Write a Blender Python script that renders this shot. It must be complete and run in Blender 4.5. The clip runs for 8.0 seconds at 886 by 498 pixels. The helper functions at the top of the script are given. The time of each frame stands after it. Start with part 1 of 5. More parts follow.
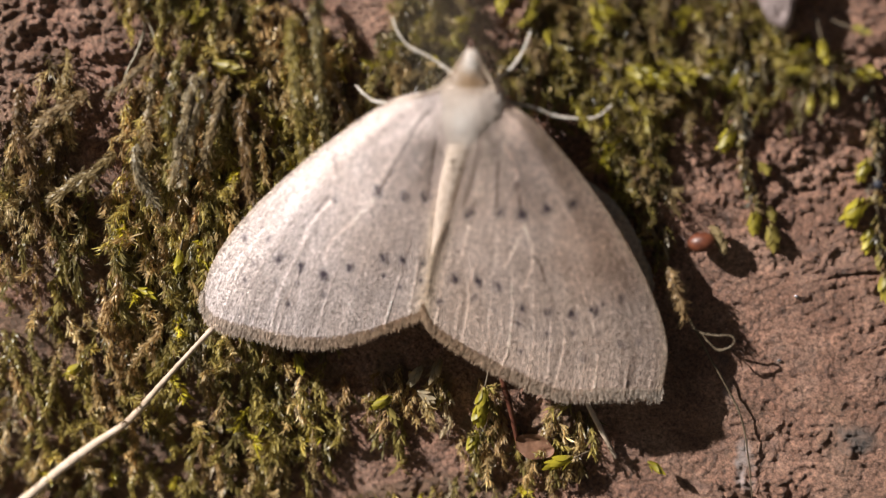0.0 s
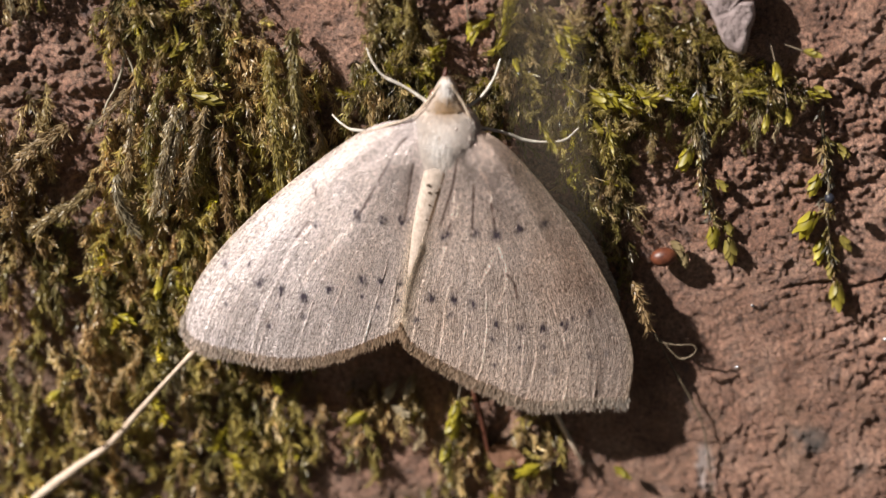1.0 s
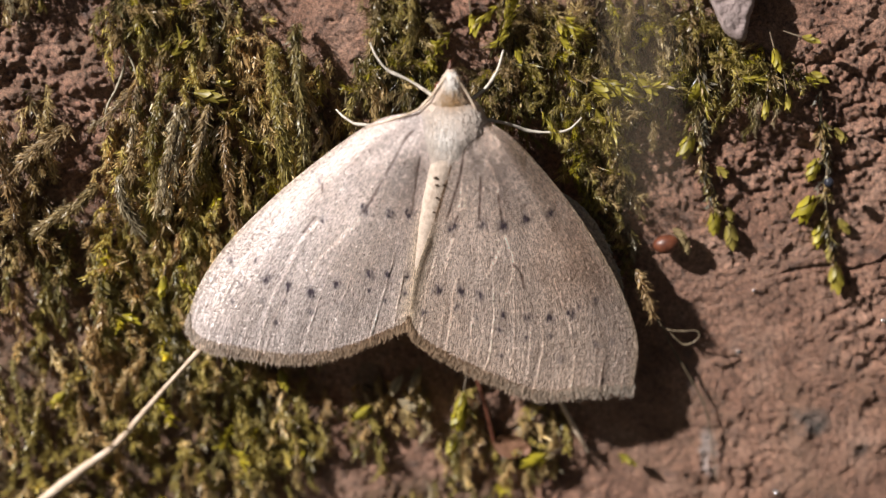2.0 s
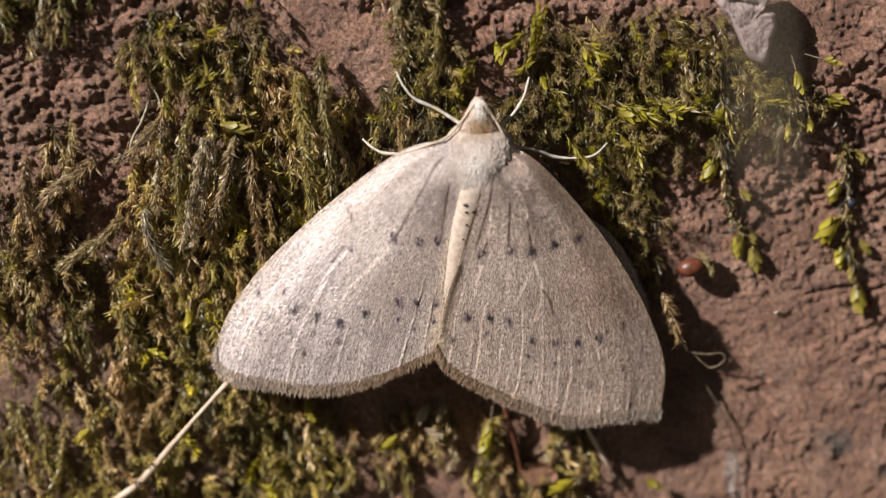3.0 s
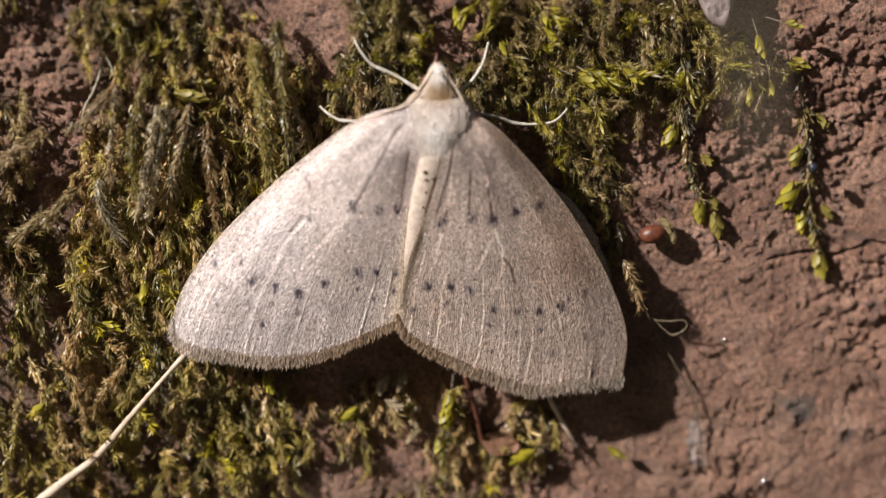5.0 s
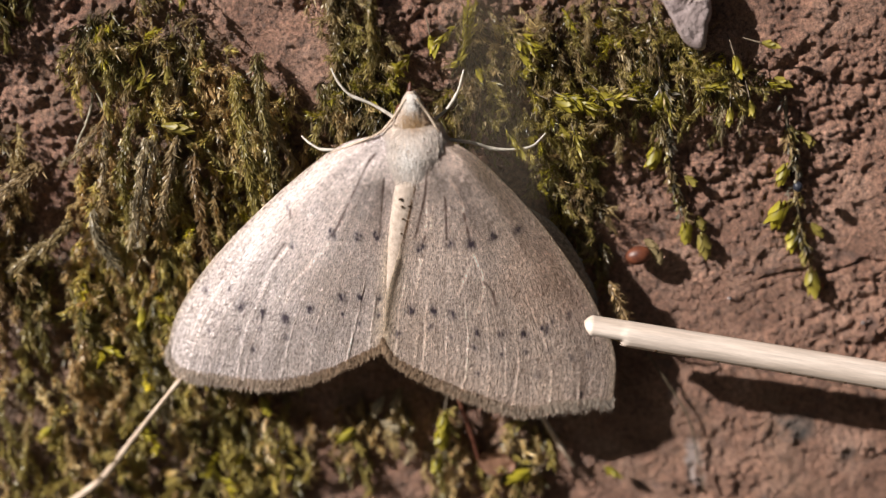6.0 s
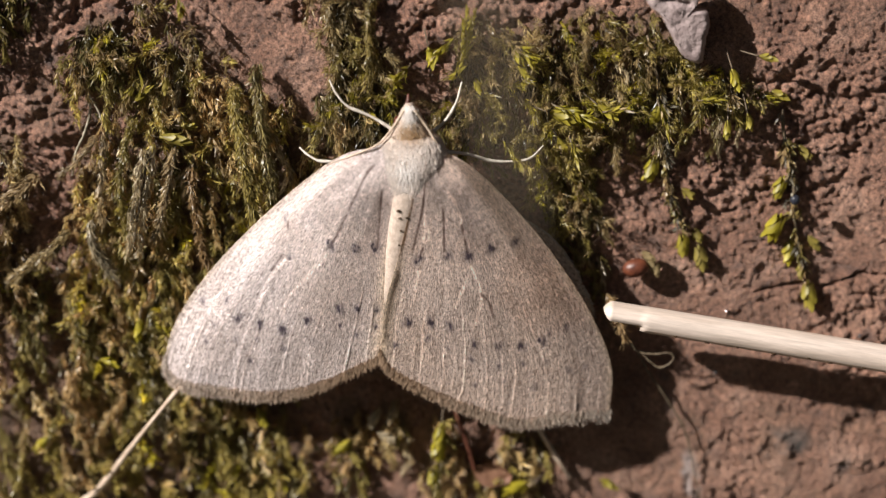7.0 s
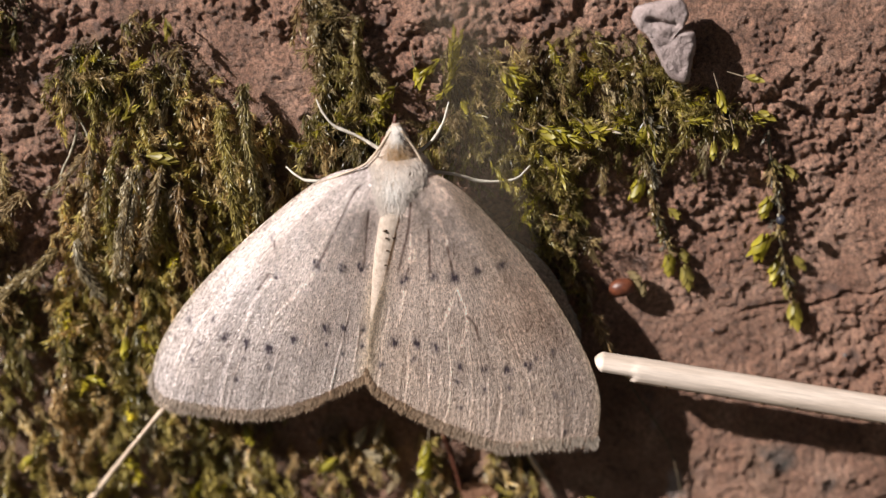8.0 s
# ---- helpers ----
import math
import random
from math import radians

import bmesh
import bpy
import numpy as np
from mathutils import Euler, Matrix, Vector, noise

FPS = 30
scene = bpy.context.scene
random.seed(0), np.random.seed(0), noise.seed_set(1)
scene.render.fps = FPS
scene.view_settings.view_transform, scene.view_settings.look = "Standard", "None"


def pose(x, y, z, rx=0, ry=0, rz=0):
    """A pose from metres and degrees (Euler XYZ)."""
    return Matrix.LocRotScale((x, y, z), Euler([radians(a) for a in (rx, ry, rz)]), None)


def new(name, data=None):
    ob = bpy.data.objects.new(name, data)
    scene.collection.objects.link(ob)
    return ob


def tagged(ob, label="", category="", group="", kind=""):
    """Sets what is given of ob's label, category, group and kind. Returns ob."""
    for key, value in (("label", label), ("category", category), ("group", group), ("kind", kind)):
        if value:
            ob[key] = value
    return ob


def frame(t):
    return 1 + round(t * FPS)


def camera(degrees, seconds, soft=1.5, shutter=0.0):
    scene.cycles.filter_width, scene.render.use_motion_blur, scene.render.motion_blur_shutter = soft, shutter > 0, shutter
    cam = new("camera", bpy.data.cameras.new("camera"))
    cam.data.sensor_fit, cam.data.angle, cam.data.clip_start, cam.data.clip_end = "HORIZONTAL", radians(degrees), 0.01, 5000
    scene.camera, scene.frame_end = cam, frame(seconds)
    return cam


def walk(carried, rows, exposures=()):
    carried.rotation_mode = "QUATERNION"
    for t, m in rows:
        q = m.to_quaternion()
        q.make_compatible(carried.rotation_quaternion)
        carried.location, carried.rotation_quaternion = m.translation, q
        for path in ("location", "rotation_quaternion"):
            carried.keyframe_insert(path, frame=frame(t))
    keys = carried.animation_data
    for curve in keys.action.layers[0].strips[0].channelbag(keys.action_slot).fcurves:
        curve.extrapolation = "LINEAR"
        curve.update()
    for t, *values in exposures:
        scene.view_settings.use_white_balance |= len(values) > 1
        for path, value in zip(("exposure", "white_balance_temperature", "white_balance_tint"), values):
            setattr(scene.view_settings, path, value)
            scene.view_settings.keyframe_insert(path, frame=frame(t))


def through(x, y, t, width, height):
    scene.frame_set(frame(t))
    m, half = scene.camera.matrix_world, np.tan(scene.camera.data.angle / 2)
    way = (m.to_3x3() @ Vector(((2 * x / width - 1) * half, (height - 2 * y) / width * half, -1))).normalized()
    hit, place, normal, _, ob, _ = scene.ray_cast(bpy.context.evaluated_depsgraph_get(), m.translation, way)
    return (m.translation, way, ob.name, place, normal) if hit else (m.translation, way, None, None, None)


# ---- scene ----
# A moth on a mossy sandstone wall. Lengths are given in millimetres (MM) as (x, z, h):
# x along the wall, z up, h out of the wall towards the viewer (-y).
MM = 0.001
GROUND_Z = -1150.0
cam = camera(25, 8.0, 1.25)
cam.data.dof.use_dof = True
cam.data.dof.focus_distance = 0.0905
cam.data.dof.aperture_fstop = 22
walk(cam, [
    (0.0, pose(0.00996, -0.08444, 0.02640, 71.88, -0.15, 7.02)),
    (0.5, pose(0.00734, -0.08677, 0.02644, 72.43, -0.34, 4.09)),
    (1.0, pose(0.00488, -0.08814, 0.02817, 72.04, -0.10, 2.60)),
    (1.5, pose(0.00270, -0.08841, 0.02792, 72.36, 0.26, 1.70)),
    (1.7, pose(0.00213, -0.08867, 0.02757, 72.23, 0.36, 1.08)),
    (2.8, pose(-0.00331, -0.08887, 0.02895, 72.06, 0.48, -2.65)),
    (3.0, pose(-0.00373, -0.08901, 0.02710, 73.43, 0.89, -2.40)),
    (3.5, pose(-0.00589, -0.08959, 0.03001, 72.68, 0.61, -2.74)),
    (4.0, pose(-0.00517, -0.08850, 0.02996, 71.35, 0.48, -3.98)),
    (4.5, pose(-0.00598, -0.08780, 0.02691, 72.19, 0.54, -4.72)),
    (4.7, pose(-0.00653, -0.08783, 0.02612, 72.78, 0.41, -5.18)),
    (5.8, pose(0.00556, -0.08884, 0.02821, 72.31, 3.37, 1.11)),
    (6.0, pose(0.00591, -0.08922, 0.02776, 72.79, 3.45, 1.42)),
    (6.5, pose(0.00560, -0.08884, 0.02782, 72.16, 3.33, 0.89)),
    (7.0, pose(0.00551, -0.08928, 0.02784, 73.09, 3.19, 1.16)),
    (7.5, pose(0.00566, -0.08868, 0.02851, 72.53, 3.21, 0.99)),
    (8.0, pose(0.00563, -0.08903, 0.02888, 72.96, 2.96, 0.87)),
], [(0.0, 0.6), (1.5, 0.59), (2.8, 0.46), (3.5, 0.35), (4.5, 0.38), (5.8, 0.5), (8.0, 0.5)])

# ---- light ----
TO_SUN = Vector((-1.62, -1.0, 1.34)).normalized()
world = bpy.data.worlds.new("world")
scene.world = world
world.use_nodes = True
sky = world.node_tree.nodes.new("ShaderNodeTexSky")
sky.sky_type = "NISHITA"
sky.sun_disc = False
sky.dust_density = 2.5
sky.ozone_density = 1.0
sky.sun_elevation = math.asin(TO_SUN.z)
sky.sun_rotation = math.atan2(TO_SUN.x, TO_SUN.y)
world.node_tree.links.new(sky.outputs[0], world.node_tree.nodes["Background"].inputs[0])
world.node_tree.nodes["Background"].inputs[1].default_value = 0.013
sun_data = bpy.data.lights.new("sun", "SUN")
sun_data.energy = 5.3
sun_data.angle = radians(0.55)
sun_data.color = (1.0, 0.955, 0.91)
sun = new("sun", sun_data)
sun.rotation_mode = "QUATERNION"
sun.rotation_quaternion = TO_SUN.to_track_quat("Z", "Y")
sun.location = TO_SUN * 0.4


# ---- noise in the plane, for relief and scatter ----
def hash01(i, j, seed):
    """A repeatable value from 0 to 1 for each lattice cell."""
    n = (i.astype(np.int64) * 73856093) ^ (j.astype(np.int64) * 19349663) ^ (seed * 83492791)
    n = (n ^ (n >> 13)) * 1274126177 & 0x7FFFFFFF
    n = (n ^ (n >> 15)) * 2246822519 & 0x7FFFFFFF
    return ((n ^ (n >> 11)) & 0xFFFFF) / 1048575.0


def vnoise(x, y, seed=0):
    i, j = np.floor(x), np.floor(y)
    u, v = x - i, y - j
    u, v = u * u * u * (u * (u * 6 - 15) + 10), v * v * v * (v * (v * 6 - 15) + 10)
    a, b = hash01(i, j, seed), hash01(i + 1, j, seed)
    c, d = hash01(i, j + 1, seed), hash01(i + 1, j + 1, seed)
    return (a * (1 - u) + b * u) * (1 - v) + (c * (1 - u) + d * u) * v


def fbm(x, y, octaves=4, seed=0):
    total, amp, norm = 0.0, 1.0, 0.0
    for k in range(octaves):
        total = total + amp * vnoise(x * 2 ** k + 7.3 * k, y * 2 ** k - 3.1 * k, seed + k)
        norm += amp
        amp *= 0.5
    return total / norm - 0.5


def turned(x, y, octaves=4, seed=0):
    """As fbm, each octave turned, so that no lines run along the axes."""
    total, amp, norm = 0.0, 1.0, 0.0
    for k in range(octaves):
        c, s = math.cos(0.6 + 1.1 * k), math.sin(0.6 + 1.1 * k)
        total = total + amp * vnoise((x * c - y * s) * 2 ** k + 7.3 * k, (x * s + y * c) * 2 ** k - 3.1 * k, seed + k)
        norm += amp
        amp *= 0.5
    return total / norm - 0.5


def smooth(a, b, x):
    t = np.clip((x - a) / (b - a), 0, 1)
    return t * t * (3 - 2 * t)


def blob(x, z, cx, cz, rx, rz, turn=0.0):
    """1 inside an ellipse, falling softly to 0 at its edge."""
    c, s = math.cos(radians(turn)), math.sin(radians(turn))
    u, v = (x - cx) * c + (z - cz) * s, -(x - cx) * s + (z - cz) * c
    return 1 - smooth(0.55, 1.1, np.hypot(u / rx, v / rz))


def moss_cover(x, z):
    """How thickly moss grows on the wall, 0 to 1."""
    x = x + 1.6 * fbm(x / 3.0, z / 3.0, 3, 40)
    z = z + 1.6 * fbm(x / 3.0, z / 3.0, 3, 50)
    spots = [
        blob(x, z, -7.5, 3.5, 6.0, 6.5, 20), blob(x, z, -13, -3.0, 7, 5.0), blob(x, z, -15, -10, 11, 6.5),
        0.8 * blob(x, z, -19.5, 1.0, 3.4, 4.6), blob(x, z, -20.2, 14.4, 4.8, 2.5), blob(x, z, -1.8, 13.5, 0.9, 2.6),
        blob(x, z, -2.1, 10.4, 0.75, 3.4), blob(x, z, -0.5, 9.6, 0.8, 2.6), blob(x, z, -1.6, 7.6, 2.6, 1.1), blob(x, z, 4.2, 9.6, 1.2, 2.6), blob(x, z, 3.0, 7.2, 1.6, 0.9), blob(x, z, 7.6, 8.6, 5.6, 3.4),
        blob(x, z, 8.0, 4.6, 1.8, 4.6, 12), 0.6 * blob(x, z, 9.2, 0.6, 0.8, 2.6, 14), blob(x, z, 12.2, 9.1, 2.2, 3.0),
        blob(x, z, 15.3, 7.9, 2.2, 0.9, -18), blob(x, z, -6.9, -9.5, 2.3, 4.0), blob(x, z, -3.0, -8.4, 0.9, 1.9), blob(x, z, -1.0, -7.5, 1.0, 0.9), blob(x, z, 1.4, -9.6, 1.0, 3.4),
        blob(x, z, 4.6, -10.8, 2.2, 1.3), 0.75 * blob(x, z, -9.2, 9.8, 2.8, 2.8), blob(x, z, -12.5, 3.4, 1.8, 5.4, 8),
        blob(x, z, -13.0, 11.0, 0.9, 1.6, 20), 0.6 * blob(x, z, -10.5, 11.8, 1.1, 2.2), 0.6 * blob(x, z, -12.5, 11.2, 2.0, 1.4), blob(x, z, -17.5, 6.0, 0.8, 2.0), blob(x, z, 0.0, -14.5, 6.0, 2.0),
        0.7 * blob(x, z, 6.0, -9.6, 1.4, 1.6),
    ]
    cover = spots[0]
    for s in spots[1:]:
        cover = np.maximum(cover, s)
    bare = np.maximum(np.maximum(blob(x, z, -4.2, 11.4, 1.6, 2.0), blob(x, z, -1.5, -10.6, 1.2, 1.6)), blob(x, z, 11.4, 1.0, 1.4, 2.8))
    return cover * (1 - 0.9 * bare)


def domes(x, y, seed):
    """Rounded grains of uneven size lying side by side, 0 to 1."""
    i0, j0 = np.floor(x), np.floor(y)
    best = np.zeros(np.shape(x))
    for di in (-1, 0, 1):
        for dj in (-1, 0, 1):
            i, j = i0 + di, j0 + dj
            size = 0.35 + 0.65 * hash01(i, j, seed + 9)
            d = np.hypot(i + 0.1 + 0.8 * hash01(i, j, seed) - x, j + 0.1 + 0.8 * hash01(i, j, seed + 5) - y)
            best = np.maximum(best, size * np.clip(1 - (d / (0.52 + 0.36 * size)) ** 2, 0, 1) ** 0.8)
    return best


def wall_h(x, z):
    """Relief of the wall's face: broad waves, lumps, crumbly grains, pits and cracks."""
    rough = 0.16 + 0.84 * smooth(-0.2, 0.2, fbm(x / 5, z / 5, 3, 3) + 0.28 * blob(x, z, -15, 8, 9, 7) + 0.25 * blob(x, z, 2, 13, 10, 3) + 0.16 * blob(x, z, 17, 6, 7, 9) - 0.2 * blob(x, z, 15, -9, 10, 8))
    wx, wz = x + 0.5 * turned(x / 0.9, z / 0.9, 4, 21), z + 0.5 * turned(x / 0.9, z / 0.9, 4, 22)
    tx, tz = 0.8 * wx - 0.6 * wz, 0.6 * wx + 0.8 * wz
    h = 1.5 * fbm(x / 11, z / 11, 3, 11) + 0.42 * turned(x / 2.4, z / 2.4, 4, 12) * (1 - 0.7 * blob(x, z, 20, 2, 4.5, 8))
    h = h + 0.16 * (domes(tx / 1.5, tz / 1.25, 30) - 0.6) * (0.5 + fbm(x / 3, z / 3, 2, 29))
    h = h + (0.1 + 0.36 * smooth(0.4, 1.0, rough)) * (domes(tx / 1.1, wz / 1.0, 35) - 0.6)
    h = h + (0.12 + rough) * 0.26 * (domes(wx / 0.42, wz / 0.38, 31) - 0.6) + (0.3 + rough) * 0.08 * np.abs(turned(x / 0.6, z / 0.6, 4, 32))
    h = h + (0.4 + rough) * 0.15 * (domes(tx / 0.23, tz / 0.21, 33) - 0.6) + (0.5 + rough) * 0.09 * turned(x / 0.26, z / 0.26, 3, 34)
    h = h - 0.12 * smooth(0.16, 0.34, fbm(x / 1.6, z / 1.6, 3, 60)) * rough
    h = h + 0.16 * smooth(-0.05, 0.2, turned(x / 0.8, z / 0.8, 3, 47)) * (blob(x, z, 18.0, -9.8, 1.5, 1.0, 15) + blob(x, z, 20.6, -10.6, 1.2, 0.9))
    crack = np.abs(z + 3.0 - 0.05 * x + 0.9 * fbm(x / 2.0, z * 0, 3, 70))
    h = h - 0.25 * (1 - smooth(0.0, 0.16, crack)) * smooth(15.5, 18.0, x + 3 * fbm(x / 0.8, z / 0.8, 2, 71))
    return h


# ---- mesh helpers ----
def to_world(p):
    """(x, z, h) in millimetres to metres of the scene."""
    p = np.asarray(p, float)
    return np.stack([p[..., 0], -p[..., 2], p[..., 1]], -1) * MM


def np_mesh(name, verts, faces, material, col=None, smooth_shade=True, st=None):
    """A mesh from an array of points (metres) and arrays of triangles or quads; col: a colour for each point."""
    me = bpy.data.meshes.new(name)
    faces = [np.asarray(f, np.int32) for f in faces if len(f)]
    loops = np.concatenate([f.ravel() for f in faces])
    totals = np.concatenate([np.full(len(f), f.shape[1], np.int32) for f in faces])
    me.vertices.add(len(verts))
    me.vertices.foreach_set("co", np.asarray(verts, np.float32).ravel())
    me.loops.add(len(loops))
    me.loops.foreach_set("vertex_index", loops)
    me.polygons.add(len(totals))
    me.polygons.foreach_set("loop_start", np.concatenate([[0], np.cumsum(totals)[:-1]]).astype(np.int32))
    me.polygons.foreach_set("loop_total", totals)
    me.polygons.foreach_set("use_smooth", np.full(len(totals), smooth_shade))
    me.update(calc_edges=True)
    if col is not None:
        a = me.attributes.new("tint", "FLOAT_COLOR", "POINT")
        a.data.foreach_set("color", np.concatenate([col, np.ones((len(col), 1))], 1).astype(np.float32).ravel())
    if st is not None:
        a = me.attributes.new("lie", "FLOAT_VECTOR", "POINT")
        a.data.foreach_set("vector", np.asarray(st, np.float32).ravel())
    me.materials.append(material)
    return me


def thing(name, at, label, category, group="", kind=""):
    """An Empty at the thing's base, at (x, z, h) in millimetres."""
    ob = new(name)
    ob.empty_display_size = 0.001
    ob.location = Vector(to_world(at))
    return tagged(ob, label, category, group, kind)


def base_of(ob):
    at = Vector((0, 0, 0))
    while ob:
        at += ob.location
        ob = ob.parent
    return np.array(at)


def part(name, verts, faces, material, parent, label="", col=None, smooth_shade=True, st=None):
    """One mesh object under a thing or a part; verts in metres of the scene."""
    ob = new(name, np_mesh(name, np.asarray(verts) - base_of(parent), faces, material, col, smooth_shade, st))
    ob.parent = parent
    return tagged(ob, label) if label else ob


def spline(points, n):
    """n points evenly along a smooth curve through the given ones."""
    p = np.asarray(points, float)
    q = np.vstack([2 * p[0] - p[1], p, 2 * p[-1] - p[-2]])
    out = []
    for k in range(len(p) - 1):
        a, b, c, d = q[k:k + 4]
        t = np.linspace(0, 1, 24, endpoint=False)[:, None]
        out.append(0.5 * (2 * b + (c - a) * t + (2 * a - 5 * b + 4 * c - d) * t ** 2 + (3 * b - a - 3 * c + d) * t ** 3))
    dense = np.vstack(out + [p[-1:]])
    run = np.concatenate([[0], np.cumsum(np.linalg.norm(np.diff(dense, axis=0), axis=1))])
    s = np.linspace(0, run[-1], n)
    return np.stack([np.interp(s, run, dense[:, k]) for k in range(p.shape[1])], 1)


def tube(points, radii, n=24, sides=8, lumps=0.0, seed=0):
    """A round, tapered tube along a curve, closed at both ends; points in (x, z, h) mm. Gives verts in metres and faces."""
    p = spline(points, n)
    r = np.interp(np.linspace(0, 1, n), np.linspace(0, 1, len(radii)), radii)
    t = np.gradient(p, axis=0)
    t /= np.linalg.norm(t, axis=1)[:, None] + 1e-12
    up = np.array([0.13, 0.21, 0.97])
    a = np.cross(t, up)
    a /= np.linalg.norm(a, axis=1)[:, None] + 1e-12
    b = np.cross(t, a)
    ang = np.arange(sides) * 2 * math.pi / sides
    rr = r[:, None] * (1 + lumps * (np.random.RandomState(seed).rand(n, sides) - 0.5))
    v = p[:, None, :] + rr[..., None] * (np.cos(ang)[None, :, None] * a[:, None, :] + np.sin(ang)[None, :, None] * b[:, None, :])
    v = v.reshape(-1, 3)
    i, j = np.meshgrid(np.arange(n - 1), np.arange(sides), indexing="ij")
    quads = np.stack([i * sides + j, i * sides + (j + 1) % sides, (i + 1) * sides + (j + 1) % sides, (i + 1) * sides + j], -1).reshape(-1, 4)
    v = np.vstack([v, p[:1] - t[:1] * r[0] * 0.5, p[-1:] + t[-1:] * r[-1] * 0.5])
    k = np.arange(sides)
    tris = np.vstack([np.stack([np.full(sides, n * sides), (k + 1) % sides, k], 1),
                      np.stack([np.full(sides, n * sides + 1), (n - 1) * sides + k, (n - 1) * sides + (k + 1) % sides], 1)])
    return to_world(v), [quads, tris]


# ---- materials ----
def material(name, rough=0.6, spec=0.3):
    m = bpy.data.materials.new(name)
    m.use_nodes = True
    nt = m.node_tree
    bsdf = nt.nodes["Principled BSDF"]
    bsdf.inputs["Roughness"].default_value = rough
    bsdf.inputs["Specular IOR Level"].default_value = spec
    return m, nt, bsdf


def node(nt, kind, **values):
    n = nt.nodes.new(kind)
    for key, value in values.items():
        n.inputs[key.replace("_", " ")].default_value = value
    return n


def noise_fac(nt, scale, detail=4.0, rough=0.6, stretch=None):
    co = nt.nodes.new("ShaderNodeTexCoord")
    n = node(nt, "ShaderNodeTexNoise", Scale=scale, Detail=detail, Roughness=rough)
    if stretch:
        mp = nt.nodes.new("ShaderNodeMapping")
        mp.inputs["Scale"].default_value = stretch
        nt.links.new(co.outputs["Object"], mp.inputs[0])
        nt.links.new(mp.outputs[0], n.inputs["Vector"])
    else:
        nt.links.new(co.outputs["Object"], n.inputs["Vector"])
    return n.outputs["Fac"]


def ramp(nt, fac, *stops):
    r = nt.nodes.new("ShaderNodeValToRGB")
    while len(r.color_ramp.elements) < len(stops):
        r.color_ramp.elements.new(0.5)
    for e, (at, c) in zip(r.color_ramp.elements, stops):
        e.position, e.color = at, (*c, 1)
    nt.links.new(fac, r.inputs[0])
    return r.outputs[0]


def mix(nt, fac, a, b, blend="MIX"):
    m = nt.nodes.new("ShaderNodeMix")
    m.data_type, m.blend_type = "RGBA", blend
    for value, socket in ((fac, m.inputs[0]), (a, m.inputs[6]), (b, m.inputs[7])):
        if isinstance(value, bpy.types.NodeSocket):
            nt.links.new(value, socket)
        else:
            socket.default_value = value if isinstance(value, float) else (*value, 1)
    return m.outputs[2]


def tint_of(nt):
    a = nt.nodes.new("ShaderNodeAttribute")
    a.attribute_name = "tint"
    return a.outputs["Color"]


def bump(nt, bsdf, fac, strength, dist):
    b = node(nt, "ShaderNodeBump", Strength=strength, Distance=dist)
    nt.links.new(fac, b.inputs["Height"])
    nt.links.new(b.outputs[0], bsdf.inputs["Normal"])


def stone_material():
    m, nt, bsdf = material("sandstone", 0.5, 0.5)
    base = ramp(nt, noise_fac(nt, 420, 6), (0.3, (0.195, 0.099, 0.067)), (0.5, (0.312, 0.170, 0.117)), (0.72, (0.42, 0.255, 0.187)))
    grain = ramp(nt, noise_fac(nt, 5600, 4, 0.85), (0.33, (0.24, 0.22, 0.22)), (0.51, (1, 1, 1)), (0.67, (1.85, 1.8, 1.75)))
    c = mix(nt, 1.0, base, grain, "MULTIPLY")
    soot = ramp(nt, noise_fac(nt, 700, 5, 0.65), (0.59, (0, 0, 0)), (0.72, (0.6, 0.6, 0.6)))
    c = mix(nt, soot, c, (0.058, 0.058, 0.064))
    fleck = ramp(nt, noise_fac(nt, 2100, 3, 0.6), (0.63, (0, 0, 0)), (0.72, (0.3, 0.3, 0.3)))
    c = mix(nt, fleck, c, (0.045, 0.045, 0.055))
    soil = mix(nt, 0.5, (0.12, 0.08, 0.045), ramp(nt, noise_fac(nt, 3000, 3), (0.3, (0.06, 0.042, 0.024)), (0.7, (0.20, 0.14, 0.075))))
    sep = nt.nodes.new("ShaderNodeSeparateColor")
    nt.links.new(tint_of(nt), sep.inputs[0])
    c = mix(nt, sep.outputs[0], c, soil)
    c = mix(nt, sep.outputs[1], c, ramp(nt, noise_fac(nt, 2400, 4, 0.7), (0.35, (0.045, 0.04, 0.037)), (0.7, (0.22, 0.155, 0.125))))
    c = mix(nt, sep.outputs[2], c, ramp(nt, noise_fac(nt, 2000, 4, 0.7), (0.3, (0.36, 0.30, 0.28)), (0.7, (0.62, 0.56, 0.55))))
    nt.links.new(c, bsdf.inputs["Base Color"])
    bump(nt, bsdf, noise_fac(nt, 7000, 4, 0.8), 1.0, 0.00022)
    return m


